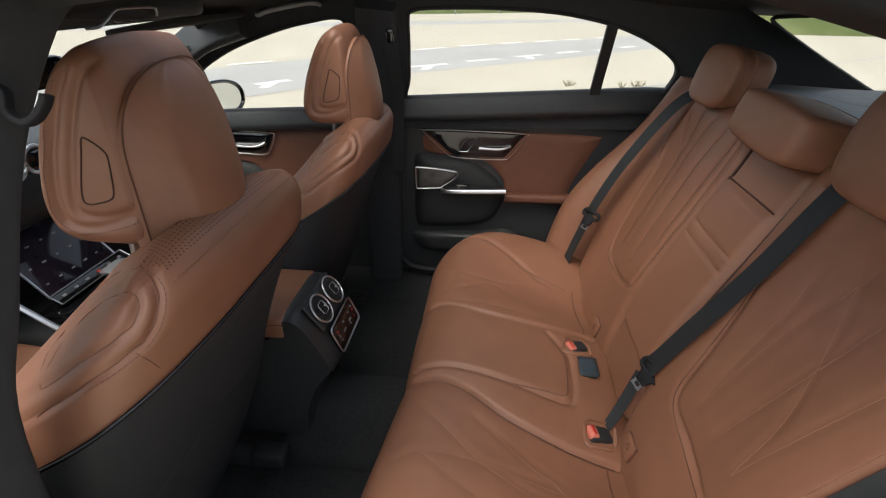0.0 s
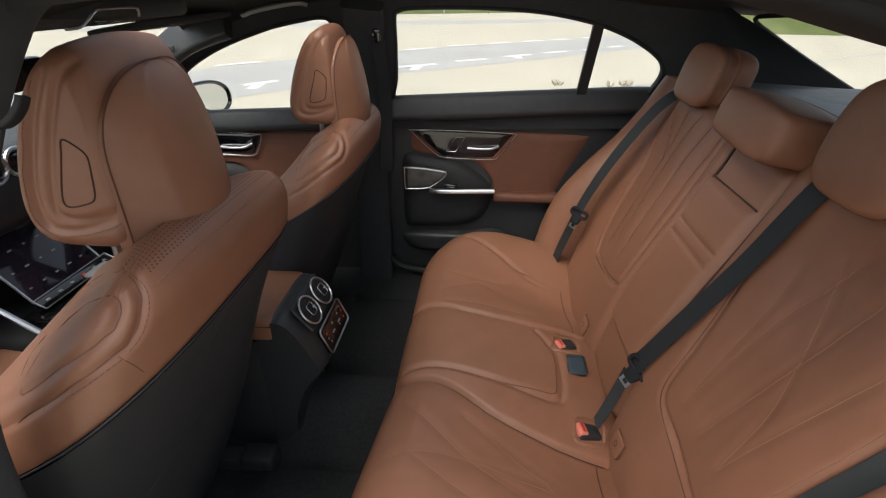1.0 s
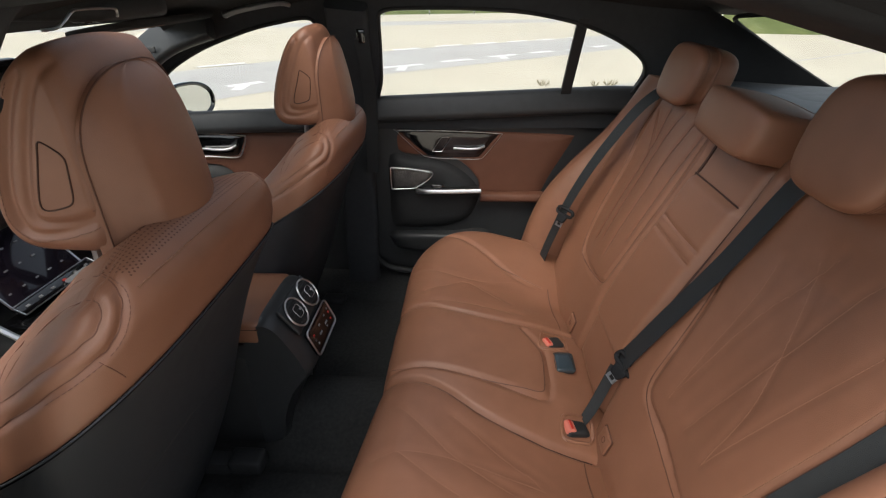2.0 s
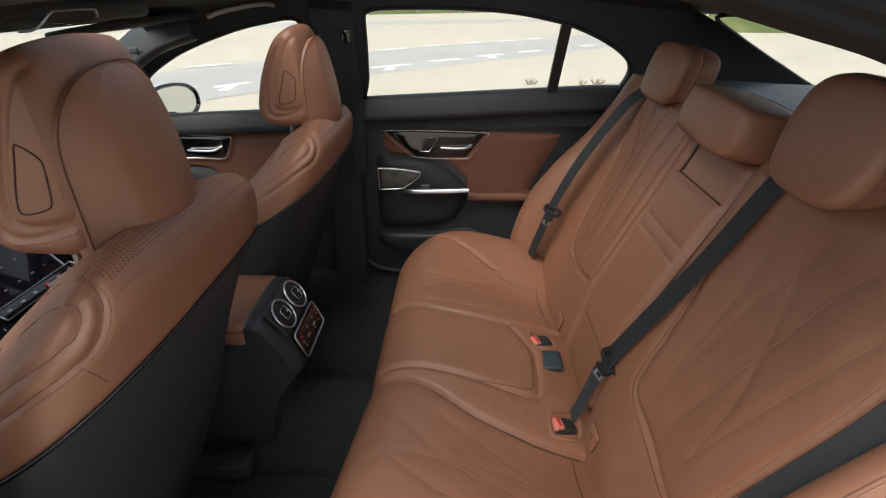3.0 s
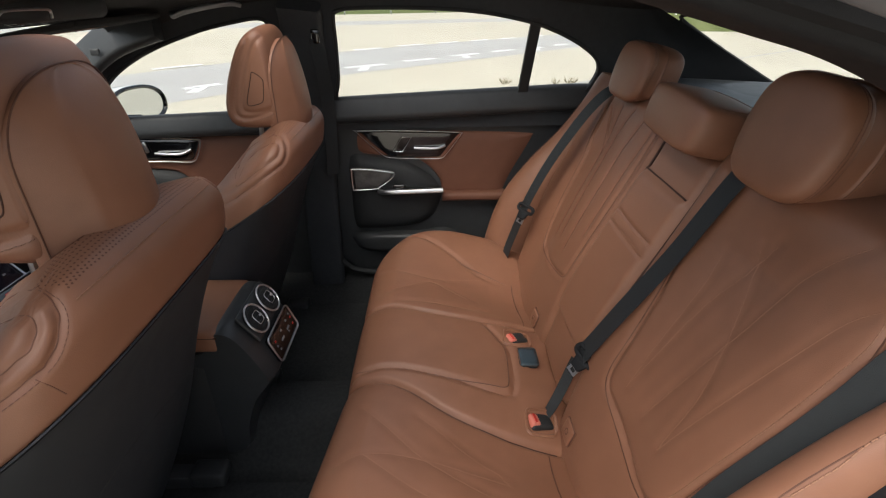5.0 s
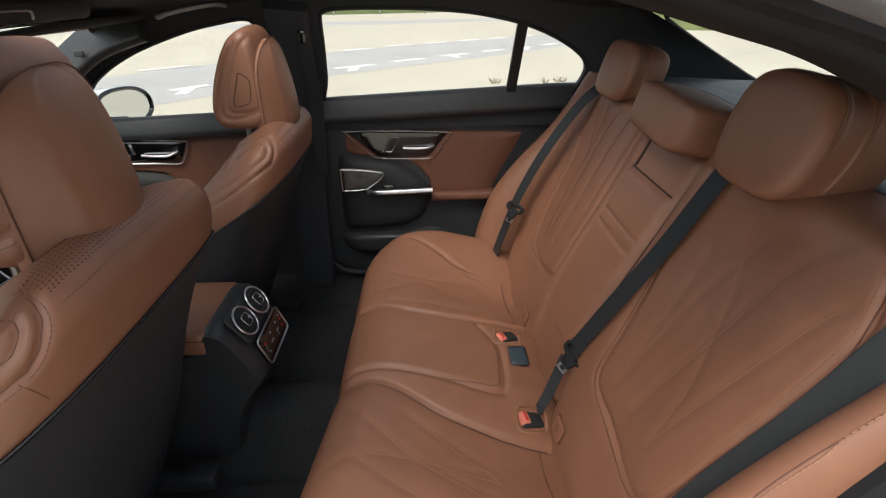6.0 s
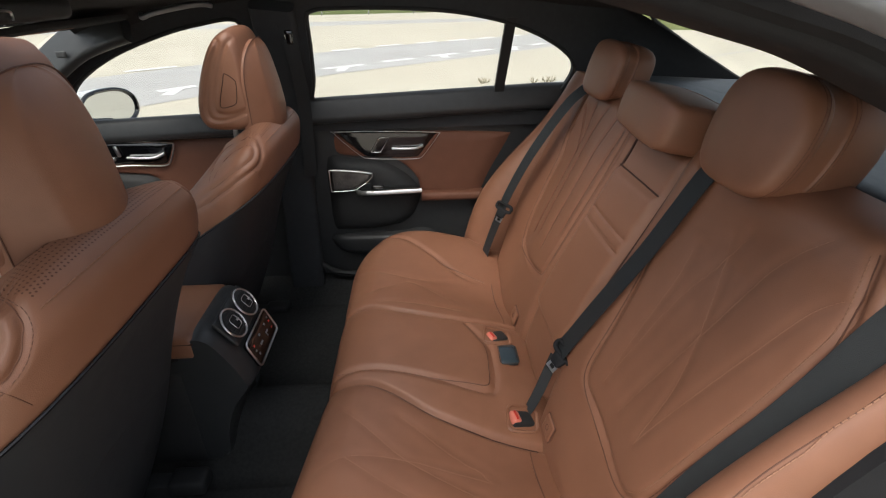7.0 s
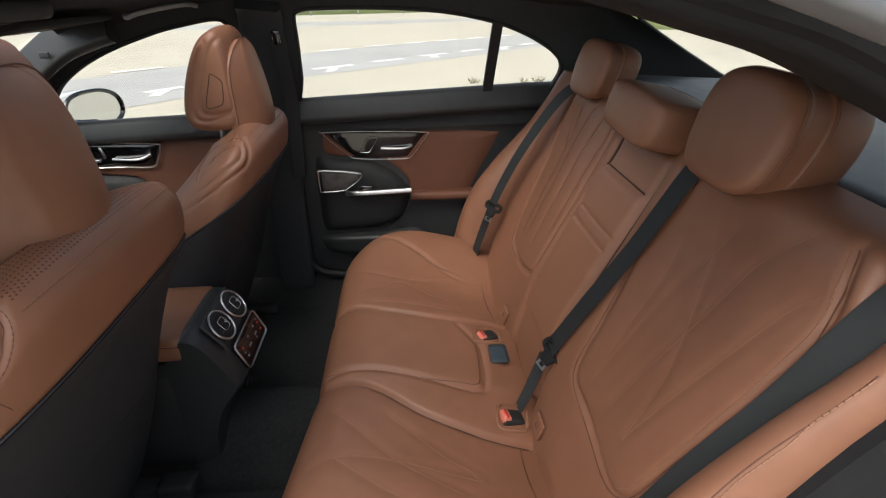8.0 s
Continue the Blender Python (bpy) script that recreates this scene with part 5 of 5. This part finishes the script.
for z in (0.883, 0.865):
    part("stitching", stitches([(back_x(z) - 0.02, ARM_Y + y, z) for y in np.linspace(-0.094, 0.094, 6)], TA, 0.006, 0.0042, 0.0006, 0.0004), THREAD, arm)
# dark tubes imitate the shade in the gaps round the arm rest
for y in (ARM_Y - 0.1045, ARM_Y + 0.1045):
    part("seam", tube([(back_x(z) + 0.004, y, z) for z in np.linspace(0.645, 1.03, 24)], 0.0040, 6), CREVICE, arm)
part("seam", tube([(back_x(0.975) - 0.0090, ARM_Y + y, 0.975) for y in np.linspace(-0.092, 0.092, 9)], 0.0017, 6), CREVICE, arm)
part("seat_back_core", box((0.05, 0.60, 0.30), (0.54, 0, 0.76), 0.02, Matrix.Rotation(radians(22), 4, "Y")), DARK, bench)

# outer bolsters beside the doors
for g, y0 in ((-1, -0.630), (1, 0.60)):
    rows = []
    for i in range(37):
        u = i / 36
        z = 0.46 + 0.60 * u
        proud = smooth_lerp([0.46, 0.65, 0.78, 0.89, 0.97, 1.06], [0.075, 0.085, 0.085, 0.06, 0.03, 0.005] if g < 0 else [0.112, 0.105, 0.068, 0.020, 0.0, -0.012], z)
        c = Vector((back_x(z) - proud, y0 + g * 0.01 * u, z))
        w = (0.072 if g > 0 else 0.061) - 0.016 * u
        r = []
        for k in range(25):
            t = math.pi * k / 24
            r.append(c + Vector((0.12 - 0.12 * math.sin(t) ** 0.7, -g * w * math.cos(t) * (0.62 if g < 0 and math.cos(t) < 0 else 1.0), 0.0)) + Vector((0, 0, 0.02 * math.sin(t))))
        rows.append(r)
    bo = part("side_bolster", grid_mesh(rows), LEATHER, bench, "cognac leather side bolster")
    tb = tree_of(bo)
    line = [(back_x(z) - 0.10, y0 + g * 0.022, z) for z in np.linspace(0.5, 1.04, 8)]
    part("seam", seam(line, tb, 0.0014), GROOVE, bo)
    part("stitching", stitches([(x, y + g * 0.012, z) for x, y, z in line], tb), THREAD, bo)

# threads of the inserts and quilting; far quilting darker, for its grooves' shade
for g, tb, ob, insert, quilt in ((-1, TBN, bn, NEAR_INSERT, NEAR_QUILT), (1, TBF, bf, FAR_INSERT, FAR_QUILT)):
    part("seam", seam([(back_x(z) - 0.01, y * g, z) for y, z in insert], tb, 0.0018, -0.0004), GROOVE, ob)
    part("stitching", stitches([(back_x(z) - 0.01, (y - 0.008) * g, z) for y, z in insert[9:]], tb, 0.006, 0.0042, 0.0008), THREAD, ob)
    for ln in quilt:
        part("quilting", stitches([(back_x(z) - 0.01, y * g, z) for y, z in ln], tb, 0.006, 0.0036 if g < 0 else 0.0058, 0.0005 if g < 0 else 0.0007, 0.0005), THREAD if g < 0 else SEAMSHADE, ob)
for tb, ob, lines, border in ((TN, near_pad, NEAR_LINES, NEAR_BORDER), (TF, far_pad, FAR_LINES, FAR_BORDER), (TM, mid_pad, [], MID_BORDER)):
    for ln in lines:
        part("quilting", stitches([(x, y, 0.57) for x, y in ln], tb, 0.006, 0.0034, 0.0004, 0.0003), THREAD, ob)
    for ln in border:
        part("seam", seam([(x, y, 0.56) for x, y in ln], tb, 0.0023, -0.0003), GROOVE, ob)
# shade of the joints between cushions, drawn as thin dark tubes
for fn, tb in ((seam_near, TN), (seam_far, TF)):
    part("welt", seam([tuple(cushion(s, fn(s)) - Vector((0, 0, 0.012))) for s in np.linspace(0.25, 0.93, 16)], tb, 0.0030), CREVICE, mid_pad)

# head rests
def headrest_block(half, power, band, slope):
    """A padded block from its front face over a recessed band to its rear cover."""
    rings = [(0.02, -1.0), (0.35, -0.995), (0.62, -0.98), (0.80, -0.95), (0.90, -0.90), (0.955, -0.82), (0.985, -0.68)]
    if band:
        rings += [(0.97, -0.53), (0.935, -0.49), (0.928, -0.38), (0.928, -0.22), (0.936, -0.14), (0.962, -0.10), (0.972, 0.0), (0.965, 0.30)]
    else:
        rings += [(1.0, -0.4), (1.0, 0.0), (0.995, 0.35)]
    rings += [(0.93, 0.62), (0.86, 0.80), (0.72, 0.93), (0.45, 1.0), (0.02, 1.02)]
    rows = []
    for k, x in spline2(rings, 4, False):
        row = []
        for q in range(96):
            t = 2 * math.pi * q / 96
            c, s_ = math.cos(t), math.sin(t)
            y, z = math.copysign(abs(c) ** (2 / power), c) * k, math.copysign(abs(s_) ** (2 / power), s_) * k
            taper = 1 - 0.10 * max(0.0, -z) - 0.05 * max(0.0, z)
            row.append((half[0] * x + slope * z * half[2] + 0.006 * y * y, half[1] * y * taper, half[2] * z - 0.008 * y * y * max(0.0, z)))
        rows.append(row)
    return capped(grid_mesh(rows, True))


def rear_headrest(at, half, tilt, label, yaw=0.0, power=4.4, band=True, slope=0.10):
    m = Matrix.Translation(at) @ Matrix.Rotation(radians(yaw), 4, "Z") @ Matrix.Rotation(radians(tilt), 4, "Y")
    b = headrest_block(half, power, band, slope)
    b.transform(m)
    h = part("headrest", b, LEATHER, bench, label)
    t = tree_of(h)
    loop = [(1.1 * math.copysign(abs(math.cos(a)) ** 0.6, math.cos(a)), 1.1 * math.copysign(abs(math.sin(a)) ** 0.6, math.sin(a))) for a in np.linspace(0, 2 * math.pi, 28, endpoint=False)]
    if band:
        for q, deep in ((-0.53, 0.0010), (-0.12, 0.0010)):
            pts = [m @ Vector((half[0] * q + slope * z * half[2], half[1] * y, half[2] * z)) for y, z in loop]
            part("seam", seam(pts, t, deep, 0.0, True), SEAMSHADE, h)
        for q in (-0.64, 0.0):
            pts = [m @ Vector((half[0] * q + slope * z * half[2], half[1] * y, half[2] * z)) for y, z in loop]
            part("stitching", stitches(pts, t, 0.006, 0.004, 0.0006, 0.0004, True), SEAMSHADE, h)
        for y in (-0.5, 0.5):
            part("post", tube([m @ Vector((0.01, y * half[1], -half[2] * 0.8)), m @ Vector((0.01, y * half[1], -half[2] - 0.06))], 0.006, 8), CHROME, h, "chrome post")
            part("post_socket", puff((0.018, 0.014, 0.006), 0.005, 5, None, m @ Vector((0.01, y * half[1], -half[2] - 0.018))), DARK, h, "black plastic post socket")
    else:
        edge = [m @ Vector((half[0] * a, half[1] * y, half[2] * 1.05)) for a, y in ((-0.55, -0.90), (0.0, -0.93), (0.5, -0.90), (0.75, -0.6), (0.78, 0.0), (0.75, 0.7))]
        part("stitching", stitches(edge, t, 0.006, 0.004, 0.0007), THREAD, h)
        low = [m @ Vector((half[0] * -0.86, half[1] * y, half[2] * -0.86)) for y in np.linspace(-0.85, 0.85, 9)]
        part("seam", seam(low, t, 0.0016), SEAMSHADE, h)
    return h


rear_headrest((0.596, -0.302, 1.126), (0.072, 0.096, 0.082), 10, "cognac leather outer head rest", 0.0, 3.7)
rear_headrest((0.586, 0.318, 1.122), (0.052, 0.104, 0.069), 10, "cognac leather outer head rest")
rear_headrest((0.562, -0.030, 1.094), (0.064, 0.138, 0.047), 10, "low cognac leather centre head rest", -5, 9.0, False, 0.10)

# ---- belts and buckles ----


def belt(path, normals, w=0.0235):
    pts = spline(path, 8)
    ns = [Vector(p) for p in normals]
    ups = []
    for i in range(len(pts)):
        u = i / (len(pts) - 1) * (len(ns) - 1)
        k = min(int(u), len(ns) - 2)
        ups.append(ns[k].lerp(ns[k + 1], u - k).normalized())
    return add_sweep(bmesh.new(), pts, rect(w, 0.0007, 0.0005, 1), ups)


OUT = (-0.92, 0, 0.38)
cb_ = thing("seat_belt", "black centre seat belt with latch tongue, lying over the backrest", "seat belt")
part("webbing", belt([(0.585, -0.245, 1.10), (0.545, -0.230, 1.055), (0.478, -0.212, 0.905), (0.415, -0.192, 0.775), (0.372, -0.165, 0.665), (0.362, -0.150, 0.635)], [OUT, OUT, OUT, OUT, (-0.95, -0.2, 0.25)]), WEB, cb_)
part("webbing", belt([(0.360, -0.150, 0.63), (0.345, -0.155, 0.58), (0.325, -0.165, 0.53), (0.305, -0.172, 0.49)], [(-0.8, -0.5, 0.3), (-0.4, -0.9, 0.1), (-0.9, -0.3, 0.3)], 0.011), WEB, cb_)


def tongue_frame(c, bar, tip):
    """Local y along the grip bar, -z towards the tip of the plate, -x out of the belt."""
    y = Vector(bar).normalized()
    p = Vector(tip) - Vector(c)
    z = -(p - y * p.dot(y)).normalized()
    m = Matrix((y.cross(z), y, z)).transposed().to_4x4()
    m.translation = c
    return m


def tongue(m, owner):
    q = tube([(-0.004, y, z + 0.008) for y, z in rect(0.029, 0.009, 0.008, 4)], 0.0052, 8, True)
    q.transform(m)
    part("tongue_loop", q, RUBBER, owner, "black plastic belt loop")
    q = puff((0.005, 0.019, 0.013), 0.005, 6, lambda u, v, w, p: Vector((p.x, p.y * (0.82 + 0.18 * w), p.z)), (-0.004, 0, -0.014))
    q.transform(m)
    part("latch_tongue", q, RUBBER, owner, "black plastic tongue grip")
    q = plate([(-0.012, -0.040), (0.012, -0.040), (0.012, -0.024), (-0.012, -0.024)], [[(-0.006, -0.036), (0.006, -0.036), (0.006, -0.028), (-0.006, -0.028)]], lambda a, b, d: (-0.006 + d, a, b), 0.002)
    q.transform(m)
    part("tongue_plate", q, CHROME, owner, "steel latch plate")


tongue(tongue_frame((0.366, -0.174, 0.651), (0.023, -0.059, -0.016), (0.330, -0.167, 0.611)), cb_)
nb = thing("seat_belt", "black outer seat belt running along the side bolster", "seat belt")
part("webbing", belt([(0.596, -0.585, 1.085), (0.546, -0.588, 1.03), (0.516, -0.589, 0.985), (0.494, -0.587, 0.94), (0.462, -0.581, 0.875), (0.428, -0.571, 0.805), (0.398, -0.563, 0.735), (0.356, -0.55, 0.62), (0.318, -0.54, 0.49)], [(-0.86, -0.28, 0.4)] * 3, 0.020), WEB, nb)
part("belt_anchor", puff((0.012, 0.028, 0.016), 0.008, 5, None, (0.318, -0.54, 0.482)), DARK, nb, "black plastic belt anchor")
part("belt_outlet", puff((0.02, 0.036, 0.008), 0.006, 5, None, (0.59, -0.585, 1.088)), DARK, nb, "black plastic belt outlet")
fbelt = thing("seat_belt", "black outer seat belt with metal tongue beside the door", "seat belt")
part("webbing", belt([(0.60, 0.42, 1.09), (0.515, 0.415, 1.04), (0.424, 0.430, 0.90), (0.360, 0.448, 0.76), (0.325, 0.470, 0.64), (0.300, 0.495, 0.53), (0.300, 0.505, 0.47)], [(-0.80, -0.40, 0.38)] * 3, 0.018), WEB, fbelt)
tongue(tongue_frame((0.340, 0.442, 0.706), (0.047, -0.063, -0.007), (0.322, 0.427, 0.663)), fbelt)


def buckle(at, turn, size=1.0):
    b = thing("belt_buckle", "black belt buckle with orange-red release button", "belt buckle", group="belt buckles")
    m = Matrix.Translation(at) @ turn @ Matrix.Scale(size, 4)
    q = puff((0.030, 0.021, 0.013), 0.009, 7, None)
    q.transform(m)
    part("buckle_body", q, DARK, b)
    q = puff((0.012, 0.0175, 0.0105), 0.008, 7, None, (-0.020, 0, 0.006))
    q.transform(m)
    part("release_button", q, RED, b, "orange-red release button")
    q = box((0.0026, 0.012, 0.0015), (-0.022, 0, 0.0172), 0.001)
    q.transform(m)
    part("latch_slot", q, REDMARK, b)
    ring = [(at[0] + 0.002 + x, at[1] + y, at[2]) for x, y in rect(0.040 * size, 0.034 * size, 0.018 * size, 4)]
    part("pocket_rim", seam(ring, [TN, TM, TF], 0.0062, 0.001, True, 3), LEATHER, b, "rolled leather rim of the buckle pocket")
    # floor coloured dark to imitate the shade inside the pocket
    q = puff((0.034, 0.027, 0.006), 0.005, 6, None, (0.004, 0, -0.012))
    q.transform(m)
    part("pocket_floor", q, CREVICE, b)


buckle((0.290, -0.192, 0.494), Matrix.Rotation(radians(22), 4, "Y") @ Matrix.Rotation(radians(14), 4, "Z"), 0.9)
buckle((0.272, 0.050, 0.524), Matrix.Rotation(radians(14), 4, "Y") @ Matrix.Rotation(radians(25), 4, "Z"), 0.85)
cup = thing("buckle_tray", "dark glossy buckle slot set in the leather", "slot")
part("slot_well", puff((0.021, 0.031, 0.007), 0.006, 7, None, (0.289, -0.022, 0.526)), principled("slate_plastic", (0.03, 0.045, 0.055), 0.25), cup)
part("slot_rim", tube([(0.289 + x, -0.022 + y, 0.530) for x, y in rect(0.022, 0.032, 0.008)], 0.002, 6, True), DARK, cup)
for g, y in ((-1, -0.238), (1, 0.150)):
    iso = thing("anchor_cover", "cognac leather child seat anchor flap with embossed mark", "anchor cover", group="anchor covers")
    m = Matrix.Translation((0.338, y, 0.519)) @ Matrix.Rotation(radians(-73), 4, "Y")
    q = puff((0.019, 0.022, 0.005), 0.003, 6)
    q.transform(m)
    part("flap", q, LEATHER2, iso)
    q = tube([(0.006 * math.cos(t), 0.006 * math.sin(t), 0.0052) for t in np.linspace(0, 6.283, 14, endpoint=False)], 0.0008, 4, True)
    q.transform(m)
    part("embossed_mark", q, GROOVE, iso)
    q = tube([(x, y_, 0.001) for x, y_ in rect(0.020, 0.023, 0.004)], 0.0016, 4, True)
    q.transform(m)
    part("flap_edge", q, GROOVE, iso)
